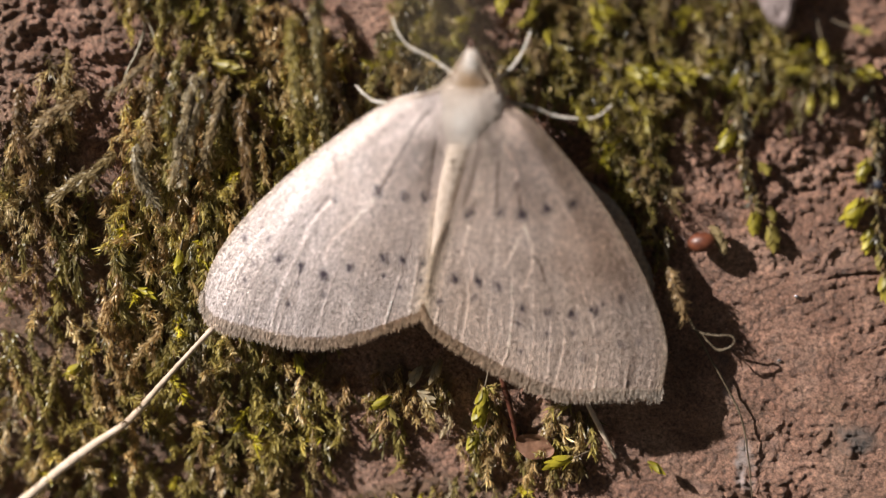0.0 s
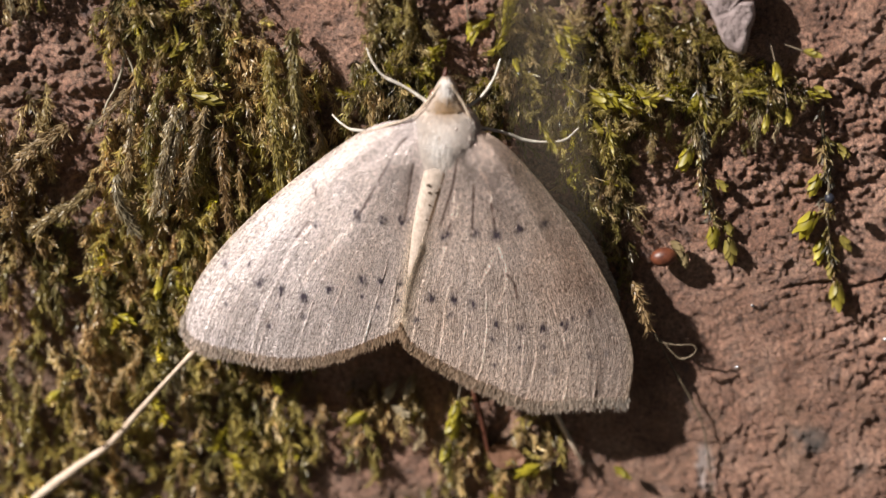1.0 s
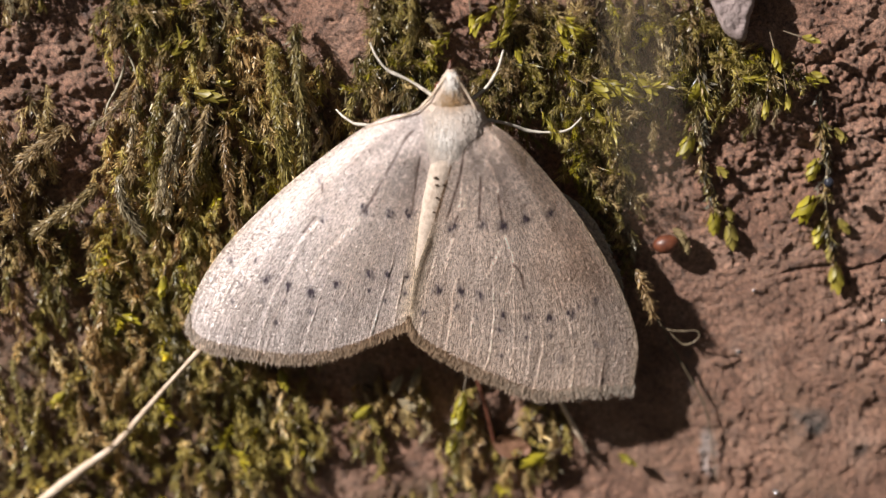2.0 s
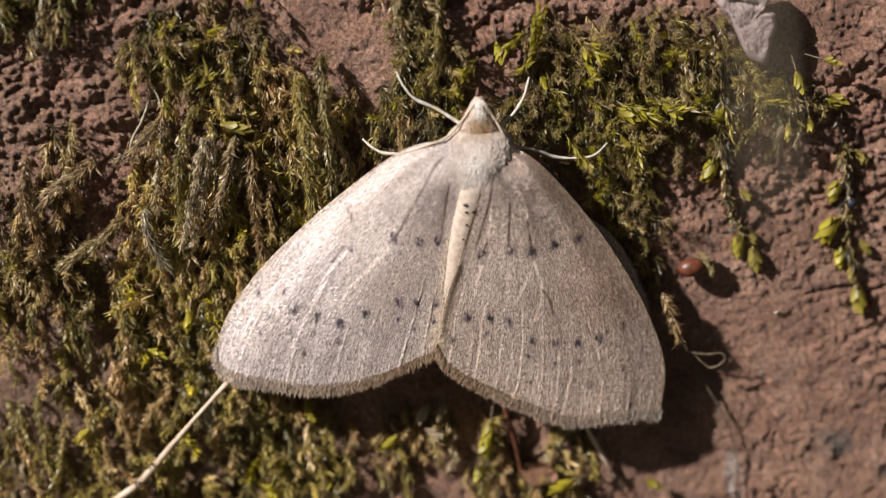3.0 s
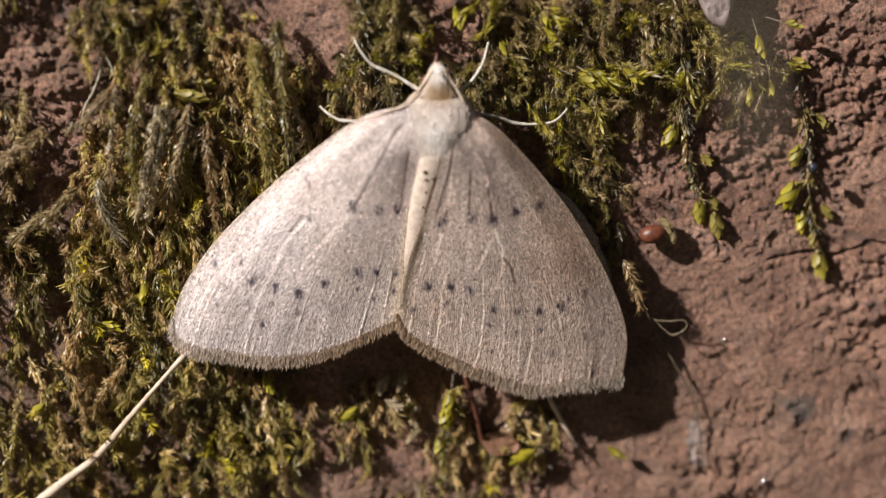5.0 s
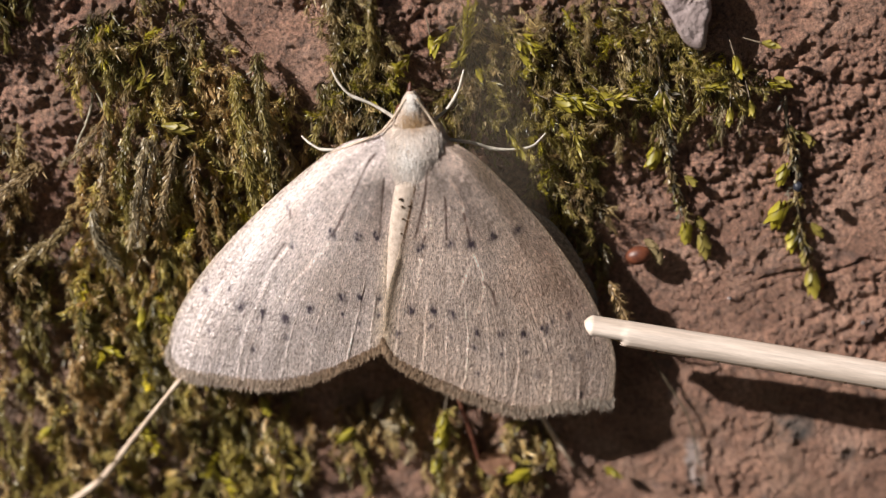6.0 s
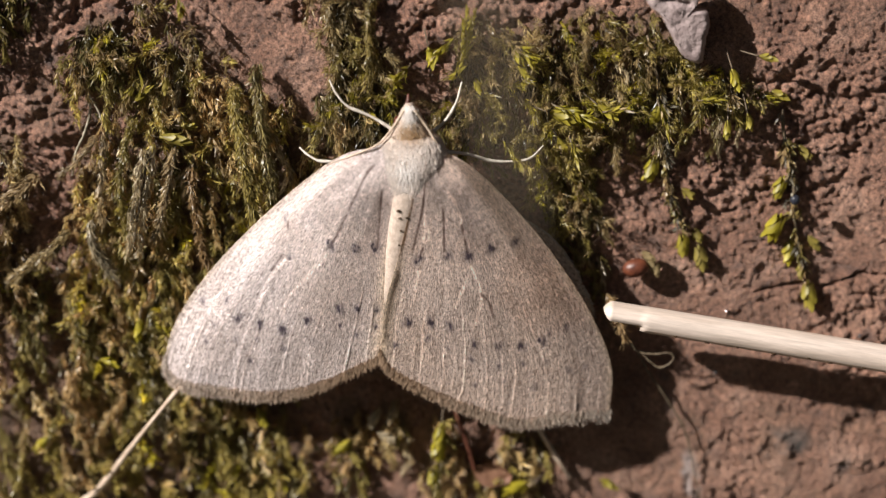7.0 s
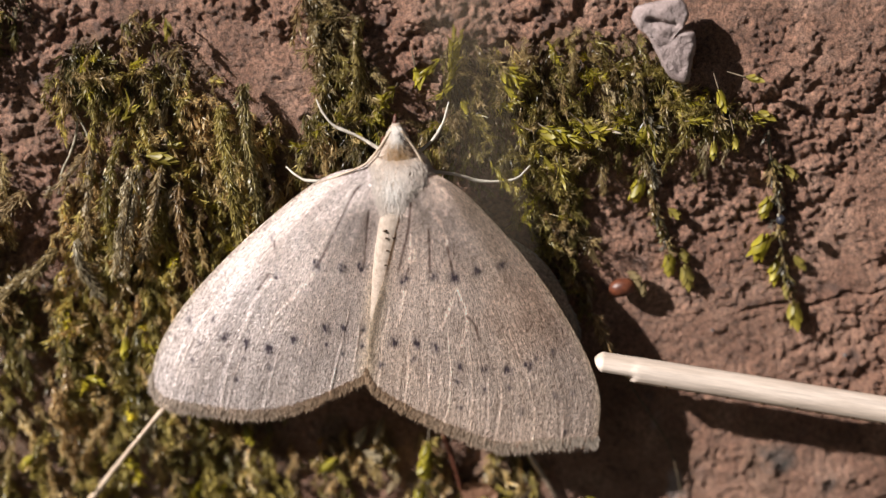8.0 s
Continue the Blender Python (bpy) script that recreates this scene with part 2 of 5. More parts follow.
def leafy_material(name, through=0.3, rough=0.5, spec=0.35, vary=0.5):
    """Moss leaves: their own tint, varied from leaf to leaf, letting some light through."""
    m, nt, bsdf = material(name, rough, spec)
    geo = nt.nodes.new("ShaderNodeNewGeometry")
    shade = ramp(nt, geo.outputs["Random Per Island"], (0.0, (1 - vary, 1 - vary, 1 - vary)), (0.6, (1, 1, 1)), (1.0, (1 + vary, 1 + vary, 1 + vary * 0.8)))
    c = mix(nt, 1.0, tint_of(nt), shade, "MULTIPLY")
    nt.links.new(c, bsdf.inputs["Base Color"])
    tr = nt.nodes.new("ShaderNodeBsdfTranslucent")
    nt.links.new(c, tr.inputs[0])
    ms = nt.nodes.new("ShaderNodeMixShader")
    ms.inputs[0].default_value = through
    nt.links.new(bsdf.outputs[0], ms.inputs[1])
    nt.links.new(tr.outputs[0], ms.inputs[2])
    nt.links.new(ms.outputs[0], nt.nodes["Material Output"].inputs[0])
    return m


def wing_material():
    """Overlapping scales: a tint of their own, fine streaks that run from body to margin, bright and dark single scales."""
    m, nt, bsdf = material("wing scales", 0.36, 0.9)
    lie = nt.nodes.new("ShaderNodeAttribute")
    lie.attribute_name = "lie"

    def along(sx, sy, scale, detail, rough):
        mp = nt.nodes.new("ShaderNodeMapping")
        mp.inputs["Scale"].default_value = (sx, sy, 1)
        n = node(nt, "ShaderNodeTexNoise", Scale=scale, Detail=detail, Roughness=rough)
        nt.links.new(lie.outputs["Vector"], mp.inputs[0])
        nt.links.new(mp.outputs[0], n.inputs["Vector"])
        return n.outputs["Fac"]

    fine = along(42, 175, 1.0, 3, 0.75)
    scale_ = ramp(nt, fine, (0.34, (0.50, 0.43, 0.39)), (0.47, (0.98, 0.98, 0.98)), (0.63, (1.42, 1.42, 1.42)))
    broad = ramp(nt, along(4, 40, 1.0, 3, 0.6), (0.3, (0.80, 0.77, 0.74)), (0.7, (1.16, 1.16, 1.16)))
    single = noise_fac(nt, 6500, 2, 0.8)
    speck = ramp(nt, single, (0.30, (0.55, 0.50, 0.47)), (0.44, (0.94, 0.93, 0.92)), (0.56, (1.06, 1.06, 1.06)), (0.69, (1.4, 1.4, 1.42)))
    c = mix(nt, 1.0, mix(nt, 1.0, mix(nt, 1.0, tint_of(nt), scale_, "MULTIPLY"), broad, "MULTIPLY"), speck, "MULTIPLY")
    nt.links.new(c, bsdf.inputs["Base Color"])
    bsdf.inputs["Metallic"].default_value = 0.35
    both = nt.nodes.new("ShaderNodeMath")
    nt.links.new(fine, both.inputs[0])
    nt.links.new(single, both.inputs[1])
    bump(nt, bsdf, both.outputs[0], 1.0, 0.00007)
    return m


def plain_material(name, lo, hi, scale, rough=0.6, spec=0.3, relief=0.3, stretch=None, dist=0.00005):
    """Two tones mottled at a coarse and a fine scale, with relief."""
    m, nt, bsdf = material(name, rough, spec)
    c = ramp(nt, noise_fac(nt, scale, 5, 0.6, stretch), (0.3, lo), (0.7, hi))
    fine = ramp(nt, noise_fac(nt, scale * 6, 3, 0.7, stretch), (0.3, (0.8, 0.8, 0.8)), (0.7, (1.15, 1.15, 1.15)))
    nt.links.new(mix(nt, 1.0, c, fine, "MULTIPLY"), bsdf.inputs["Base Color"])
    bump(nt, bsdf, noise_fac(nt, scale * 5, 3, 0.7, stretch), relief, dist)
    return m


STONE = stone_material()
MOSS = leafy_material("moss leaf", 0.4, 0.36, 0.55, 0.42)
BUD = leafy_material("moss bud leaf", 0.35, 0.42, 0.4, 0.25)
WING = wing_material()
FUR = leafy_material("moth hair", 0.35, 0.45, 0.4, 0.06)
ABDOMEN = plain_material("abdomen scales", (0.42, 0.32, 0.255), (0.66, 0.54, 0.45), 5000, 0.5, 0.4, 0.5, None, 0.00006)
LEG = plain_material("leg scales", (0.40, 0.34, 0.28), (0.72, 0.66, 0.58), 3500, 0.5, 0.4)
EYE = plain_material("compound eye", (0.05, 0.018, 0.01), (0.12, 0.035, 0.02), 3000, 0.25, 0.5, 0.2)
STRAW = plain_material("dry straw", (0.48, 0.37, 0.29), (0.77, 0.65, 0.565), 900, 0.5, 0.3, 0.5, (0.08, 1, 1))
PITH = plain_material("straw pith", (0.30, 0.22, 0.13), (0.55, 0.43, 0.27), 2500, 0.8, 0.2, 0.6)
SPECK = plain_material("dark blemish", (0.03, 0.018, 0.01), (0.09, 0.05, 0.025), 4000, 0.7)
STALK = plain_material("dry stalk", (0.46, 0.34, 0.24), (0.70, 0.56, 0.44), 1800, 0.5, 0.4, 0.4)
FLAKE = plain_material("lichen crust", (0.27, 0.205, 0.195), (0.44, 0.35, 0.335), 1500, 0.8, 0.25, 0.8, None, 0.0001)
SEED = plain_material("seed coat", (0.075, 0.022, 0.012), (0.18, 0.055, 0.026), 2600, 0.42, 0.5, 0.2)
# near-mirror metal for the small beads added as sun glints
GLINT = plain_material("mirror metal", (0.80, 0.80, 0.84), (0.92, 0.92, 0.95), 3000, 0.18, 0.5, 0.1)
GLINT.node_tree.nodes["Principled BSDF"].inputs["Metallic"].default_value = 1.0
DEADLEAF = plain_material("dead leaf", (0.13, 0.06, 0.035), (0.24, 0.125, 0.075), 1500, 0.6)
REDSTEM = plain_material("red stem", (0.06, 0.022, 0.014), (0.14, 0.05, 0.03), 1500, 0.45)
HAIR = plain_material("dry filament", (0.07, 0.05, 0.032), (0.19, 0.145, 0.095), 2500, 0.5)
EARTH = plain_material("earth", (0.028, 0.026, 0.018), (0.07, 0.062, 0.042), 6, 0.9, 0.2, 0.6, None, 0.01)
GRASS = plain_material("dry grass", (0.13, 0.105, 0.075), (0.30, 0.245, 0.18), 900, 0.5)
INK = plain_material("blue-black coat", (0.012, 0.013, 0.02), (0.035, 0.037, 0.05), 3000, 0.4)
PALE = plain_material("pale filament", (0.20, 0.17, 0.12), (0.42, 0.37, 0.29), 2500, 0.5)


# ---- the wall ----
def stone_wall():
    # close grid where the moth sits, ever wider towards the wall's ends, its foot and its top
    far = 3.0 * (1.3 ** np.arange(1, 31) - 1)
    side, foot, top = far[far < 2600], far[far < 1150], far[far < 900]
    xs = np.concatenate([-27 - side[::-1], np.arange(-27, 27.001, 0.072), 27 + side])
    zs = np.concatenate([[GROUND_Z - 60], -18 - foot[::-1], np.arange(-18, 18.001, 0.072), 18 + top])
    x, z = np.meshgrid(xs, zs, indexing="ij")
    h = wall_h(x, z)
    nx, nz = x.shape
    v = to_world(np.stack([x, z, h], -1).reshape(-1, 3))
    i, j = np.meshgrid(np.arange(nx - 1), np.arange(nz - 1), indexing="ij")
    quads = np.stack([i * nz + j, (i + 1) * nz + j, (i + 1) * nz + j + 1, i * nz + j + 1], -1).reshape(-1, 4)
    # sides and back of the block
    rim = np.concatenate([np.arange(nx) * nz, (nx - 1) * nz + np.arange(1, nz), (np.arange(nx - 2, -1, -1)) * nz + nz - 1, np.arange(nz - 2, 0, -1)])
    back = v[rim].copy()
    back[:, 1] = 0.35
    n0, k = len(v), len(rim)
    a = np.arange(k)
    side = np.stack([rim[a], n0 + a, n0 + (a + 1) % k, rim[(a + 1) % k]], 1)
    v = np.vstack([v, back, [[0, 0.35, 0]]])
    cap = np.stack([n0 + (a + 1) % k, n0 + a, np.full(k, n0 + k)], 1)
    damp = smooth(-0.1, 0.2, fbm(x / 2.2, z / 2.2, 4, 44)) * (0.35 * blob(x, z, -18, 5, 7, 7) + 0.25 * blob(x, z, 16, -11, 9, 5))
    soil = np.concatenate([np.maximum(smooth(0.15, 0.7, moss_cover(x, z)) * 0.5, damp).ravel(), np.zeros(k + 1)])
    worn = fbm(x / 0.9, z / 0.9, 4, 46)
    crust = smooth(-0.02, 0.3, worn + 0.06) * np.maximum(np.maximum(blob(x, z, 18.0, -9.8, 1.5, 1.0, 15), blob(x, z, 20.6, -10.6, 1.2, 0.9)), 0.7 * blob(x, z, 15.4, -5.9, 1.2, 0.8))
    # two small upright patches of paler colour, broken up by noise
    pale_patch = smooth(-0.1, 0.2, worn) * 0.7 * np.maximum(blob(x, z, 13.5, -11.3, 0.65, 1.4, 8), 0.4 * blob(x, z, 12.6, -7.6, 0.3, 0.8))
    crust, pale_patch = (np.concatenate([some.ravel(), np.zeros(k + 1)]) for some in (crust, pale_patch))
    me = np_mesh("stone_wall", v, [quads[:, ::-1], side, cap], STONE, np.stack([soil, crust, pale_patch], 1))
    flat = np.ones(len(me.polygons), bool)
    flat[len(quads):] = False
    me.polygons.foreach_set("use_smooth", flat)
    return tagged(new("stone_wall", me), "rough reddish-brown sandstone wall overgrown with moss", "wall", kind="structure")


# ---- moss ----
BROWN, OLIVE, TAN = np.array([0.235, 0.148, 0.068]), np.array([0.275, 0.215, 0.062]), np.array([0.43, 0.32, 0.18])
BLEACHED = np.array([0.44, 0.36, 0.235])
LIME, DEEP = np.array([0.50, 0.42, 0.04]), np.array([0.12, 0.098, 0.036])
LEAF_FACES = np.array([[0, 1, 2], [1, 3, 2], [2, 3, 4], [3, 5, 4]])


def leaves(at, along, out, length, width, curl, bent=None):
    """Narrow, pointed, curling leaves in bulk: 6 points and 4 triangles each. All in (x, z, h) mm."""
    n = len(at)
    side = np.cross(along, out)
    side /= np.linalg.norm(side, axis=1)[:, None] + 1e-9
    out = np.cross(side, along)
    shape = np.array([(0, 0, 0), (0.3, -0.5, -0.1), (0.3, 0.5, 0.12), (0.66, -0.36, 0.1), (0.66, 0.36, -0.1), (1, 0, 0)])
    bend = shape[:, 0] ** 2
    v = (at[:, None, :] + along[:, None, :] * (shape[None, :, 0, None] * length[:, None, None])
         + side[:, None, :] * (shape[None, :, 1, None] * width[:, None, None])
         + out[:, None, :] * (shape[None, :, 2, None] * width[:, None, None])
         + (out if bent is None else bent)[:, None, :] * (bend[None, :] * curl[:, None] * length[:, None])[..., None])
    f = LEAF_FACES[None] + (np.arange(n) * 6)[:, None, None]
    return v.reshape(-1, 3), f.reshape(-1, 3)


def shoot(rng, root, tip, lift, leaf, tint, tip_tint, dense=1.0, spread=0.45, wander=0.10, dry=0.2, hook=0.1, slim=(0.11, 0.22), loose=0.12, wave=0.06, body=0.12):
    """One moss shoot from root to tip (x, z, h): a wandering stem wrapped in small, flaring leaves."""
    root, tip = np.asarray(root, float), np.asarray(tip, float)
    reach = np.linalg.norm(tip - root)
    m1 = root + (tip - root) * 0.33 + np.array([rng.normal(0, wander * reach), rng.normal(0, 0.05 * reach), lift])
    m2 = root + (tip - root) * 0.68 + np.array([rng.normal(0, wander * reach), rng.normal(0, 0.05 * reach), lift * rng.uniform(0.5, 1.1)])
    n = max(10, int(reach / leaf * 18 * dense))
    t = np.sort(rng.rand(n))
    T = t[:, None]
    p = (1 - T) ** 3 * root + 3 * T * (1 - T) ** 2 * m1 + 3 * T * T * (1 - T) * m2 + T ** 3 * tip
    d = (1 - T) ** 2 * (m1 - root) + 2 * T * (1 - T) * (m2 - m1) + T * T * (tip - m2)
    d /= np.linalg.norm(d, axis=1)[:, None] + 1e-9
    a = np.cross(d, [0.3, 0.1, 0.9])
    a /= np.linalg.norm(a, axis=1)[:, None] + 1e-9
    b = np.cross(d, a)
    ang = np.arange(n) * 2.4 + rng.rand() * 6.3 + rng.normal(0, 0.5, n)
    radial = np.cos(ang)[:, None] * a + np.sin(ang)[:, None] * b
    turns = reach / rng.uniform(0.9, 1.8)
    p = p + (wave * smooth(0, 0.15, t) * np.sin(6.28 * turns * t + rng.rand() * 6.3))[:, None] * a + (wave * smooth(0, 0.15, t) * np.sin(6.28 * turns * 0.8 * t + rng.rand() * 6.3))[:, None] * b
    opened = np.abs(rng.normal(spread, loose, n))[:, None]
    around = np.cross(d, radial)
    along = d * np.cos(opened) + radial * np.sin(opened) + around * rng.normal(0, 2.0 * loose, n)[:, None]
    along /= np.linalg.norm(along, axis=1)[:, None]
    lean_to = np.array([rng.choice([-1, 1]) * rng.uniform(0.3, 1.0), rng.uniform(-0.8, 0.0), rng.uniform(-0.2, 0.8)])
    bent = 0.4 * radial + 0.5 * lean_to / np.linalg.norm(lean_to) + rng.normal(0, 0.5, (n, 3))
    p = p + radial * (body * rng.uniform(0.1, 1.1, n) * smooth(-0.1, 0.25, t) * (1 - 0.6 * smooth(0.75, 1.0, t)))[:, None]
    size = leaf * rng.uniform(0.45, 1.5, n) * np.where(t > 0.9, 0.8, 1)
    v, f = leaves(p, along, radial, size, size * rng.uniform(*slim, n), rng.normal(hook, 0.1 + 1.4 * loose, n), bent)
    w = smooth(0.4, 1.0, t)[:, None]
    pale = (rng.rand(n) < dry)[:, None]
    c = np.where(pale, TAN * rng.uniform(0.6, 1.25, (n, 1)), tint * (1 - w) + tip_tint * w)
    return v, f, np.repeat(c, 6, 0)


def tone(rng, dry, k=None):
    """A shoot's colour: dry ones brown to straw, fresh ones olive to yellow-green. k: how light, 0 to 1."""
    k = rng.rand() if k is None else min(1, max(0, k + rng.normal(0, 0.13)))
    if rng.rand() < dry:
        c = BROWN * (1 - k) + (TAN * 0.55 + OLIVE * 0.45) * k
        return c, c * 0.65 + (TAN * 0.6 + OLIVE * 0.4) * 0.35
    c = DEEP * (1 - k) + OLIVE * k
    return c, c * (0.7 - 0.5 * k) + (OLIVE * 0.75 + LIME * 0.15 + TAN * 0.10) * (0.25 + 0.55 * k)


def spaced(rng, x, z, gap):
    """Indices of points, in turn, that keep their distance from those taken before."""
    taken, out = {}, []
    for k in range(len(x)):
        i, j = int(math.floor(x[k] / gap[k])), int(math.floor(z[k] / (gap[k] * 2.2)))
        if (i, j) not in taken:
            taken[(i, j)] = k
            out.append(k)
    return np.array(out, int)


def moss_patch(label, seed, box, under, ropes, dry, leaf=0.5, fall=(2.0, 5.0), lean=0.0, rise=0.9, wild=0.15, light=1.0, slim=1.0, gap=0.72):
    """One growth of moss within a box x0, x1, z0, z1: a low mat, its tint darkened for the shade between strands,
    hanging ropes of shoots with gaps between them, and loose tufts that stick out."""
    rng = np.random.RandomState(seed)
    vs, fs, cs, n = [], [], [], 0
    for layer, count in (("mat", under), ("rope", ropes), ("tuft", int(ropes * wild * 1.4))):
        x, z = rng.uniform(box[0], box[1], count * 14), rng.uniform(box[2], box[3], count * 14)
        cover = moss_cover(x, z)
        keep = np.flatnonzero(rng.rand(len(x)) < cover * 1.2 - (0.1 if layer == "mat" else 0.22))
        if layer == "rope":
            keep = keep[spaced(rng, x[keep], z[keep], np.full(len(keep), gap))]
        keep = keep[:count]
        x, z, cover = x[keep], z[keep], cover[keep]
        clump = fbm(x / 1.6, z / 3.0, 2, seed + 90) + 0.5
        span = {"mat": (0.6, 1.6), "rope": fall, "tuft": (0.4, 1.3)}[layer]
        drop = rng.uniform(*span, len(x)) * (0.5 + 0.5 * cover)
        side = (lean + 0.5 * fbm(x / 2.5, z / 2.5, 2, seed + 91) + rng.normal(0, 0.16, len(x))) * drop
        if layer == "tuft":
            turn = rng.uniform(-2.0, 2.0, len(x))
            side, drop = drop * np.sin(turn), drop * np.cos(turn)
        h0, h1 = wall_h(x, z), wall_h(x + side, z - drop)
        hue = np.clip(0.5 + 1.5 * fbm(x / 2.2, z / 3.2, 2, seed + 95), 0, 1)
        drier = np.clip(dry + 1.3 * fbm(x / 3.0, z / 3.6, 2, seed + 96), 0, 1)
        for k in range(len(x)):
            c, ct = tone(rng, drier[k], hue[k])
            gain = rng.uniform(0.75, 1.35) * light
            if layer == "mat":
                # tint cut to about a third: deep shade between the ropes, put into the colour
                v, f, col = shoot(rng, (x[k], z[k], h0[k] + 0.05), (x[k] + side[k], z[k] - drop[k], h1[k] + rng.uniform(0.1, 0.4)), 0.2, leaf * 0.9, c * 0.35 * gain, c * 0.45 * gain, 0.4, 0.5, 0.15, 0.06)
            elif layer == "rope":
                up = rise * (0.25 + 0.9 * clump[k]) * rng.uniform(0.6, 1.2)
                cord = rng.rand() < 0.05
                if cord:
                    c = ct = BLEACHED * rng.uniform(0.6, 1.1)
                wisp = rng.rand() ** 2
                v, f, col = shoot(rng, (x[k], z[k], h0[k] + 0.05), (x[k] + side[k], z[k] - drop[k], h1[k] + up * rng.uniform(0.3, 1.0)), up, leaf * rng.uniform(0.48, 0.8), c * gain, ct * gain,
                                  1.35, 0.05 if cord else 0.08 + 0.25 * wisp, 0.13, 0.03, 0.05 + 0.1 * wisp, (0.13 * slim, 0.24 * slim), 0.08 if cord else 0.14 + 0.12 * wisp, rng.uniform(0.06, 0.22), rng.uniform(0.08, 0.22))
            else:
                if rng.rand() < 0.12:
                    ct = LIME * rng.uniform(0.45, 0.9)
                v, f, col = shoot(rng, (x[k], z[k], h0[k] + 0.4 * rise), (x[k] + side[k], z[k] - drop[k], h1[k] + rise * rng.uniform(0.7, 1.5)), 0.1, leaf * rng.uniform(0.5, 0.8), ct * gain, ct * gain * 1.1, 1.1, rng.uniform(0.1, 0.35), 0.1, 0.08, 0.15, (0.12 * slim, 0.24 * slim), 0.22, 0.1)
            vs.append(v), fs.append(f + n), cs.append(col)
            n += len(v)
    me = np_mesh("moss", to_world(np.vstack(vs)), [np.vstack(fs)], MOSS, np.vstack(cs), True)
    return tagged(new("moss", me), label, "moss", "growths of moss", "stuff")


def moss_strand(label, pts, tint, tip_tint, thick, leaf, seed, spread=0.2, dry=0.2):
    """One long strand that can be told apart: a few shoots twined round a stem, through points (x, z, h)."""
    rng = np.random.RandomState(seed)
    ob = thing("moss_strand", pts[0], label, "moss strand", "long moss strands")
    v, f = tube(pts, (0.05, 0.06, 0.05, 0.03), 24, 6, 0.3, seed)
    part("stem", v, f, HAIR, ob, "brown stem")
    line = spline(pts, 9)
    vs, fs, cs, n = [], [], [], 0
    for k in range(thick):
        off = rng.normal(0, 0.10, 3) * (thick > 1)
        for a, b in zip(line[:-1], line[1:]):
            jog = rng.normal(0, 0.06, 3)
            w = rng.uniform(0.7, 1.25)
            v, f, c = shoot(rng, a + off, b + off + jog, 0.02, leaf * 0.58 * rng.uniform(0.8, 1.25), tint * w, (tint if b is not line[-1] else tip_tint) * w, 2.2, spread * 0.6, 0.05, dry * 0.2, 0.06, (0.13, 0.24), 0.18, 0.05, 0.2)
            vs.append(v), fs.append(f + n), cs.append(c)
            n += len(v)
    tagged(part("foliage", to_world(np.vstack(vs)), [np.vstack(fs)], MOSS, ob, "small overlapping leaves", np.vstack(cs), True), kind="stuff")
    return ob


# ---- the moth ----
def coons(costa, outer, inner, base, n=220):
    """A grid over a wing between its four edges: s from body to margin, t from costa to inner edge."""
    s, t = np.linspace(0, 1, n), np.linspace(0, 1, n)
    c, i, o, b = spline(costa, n), spline(inner, n), spline(outer, n), spline(base, n)
    S, T = np.meshgrid(s, t, indexing="ij")
    S, T = S[..., None], T[..., None]
    p = ((1 - T) * c[:, None, :] + T * i[:, None, :] + (1 - S) * b[None, :, :] + S * o[None, :, :]
         - ((1 - S) * (1 - T) * c[0] + (1 - S) * T * i[0] + S * (1 - T) * c[-1] + S * T * i[-1]))
    return p, S[..., 0], T[..., 0]


def streak(p, pts, width):
    """How near each grid point is to a line through pts (x, z), 0 to 1."""
    line = spline(pts, 60)
    x, z = p[..., 0], p[..., 1]
    best = np.full(x.shape, 1e9)
    for q in line:
        best = np.minimum(best, np.hypot(x - q[0], z - q[1]))
    return np.exp(-(best / width) ** 2)


def vein_field(S, T, seed):
    """Thin raised veins that run out to the margin at uneven gaps: the veins, and the furrow beside each, 0 to 1."""
    rng = np.random.RandomState(seed)
    veins, furrows = np.zeros(S.shape), np.zeros(S.shape)
    at = 0.05
    while at < 0.97:
        start, strong, bow = rng.uniform(0.5, 0.82), rng.uniform(0.25, 1.0), rng.uniform(-0.02, 0.02)
        wide = rng.uniform(0.003, 0.0055)
        mid = at + bow * (1 - S) * 4 + 0.022 * fbm(S * 9 + at * 40, S * 0 + at, 3, seed + 1)
        run = strong * smooth(start, start + 0.14, S) * np.clip(0.8 + 1.4 * fbm(S * 12, T * 0 + at * 31, 2, seed + 2), 0, 1)
        veins = np.maximum(veins, run * np.exp(-((T - mid) / wide) ** 2))
        furrows = np.maximum(furrows, run * np.exp(-((T - mid - 2.2 * wide) / (1.3 * wide)) ** 2))
        at += rng.choice([0.022, 0.045, 0.07, 0.095])
    return veins, furrows


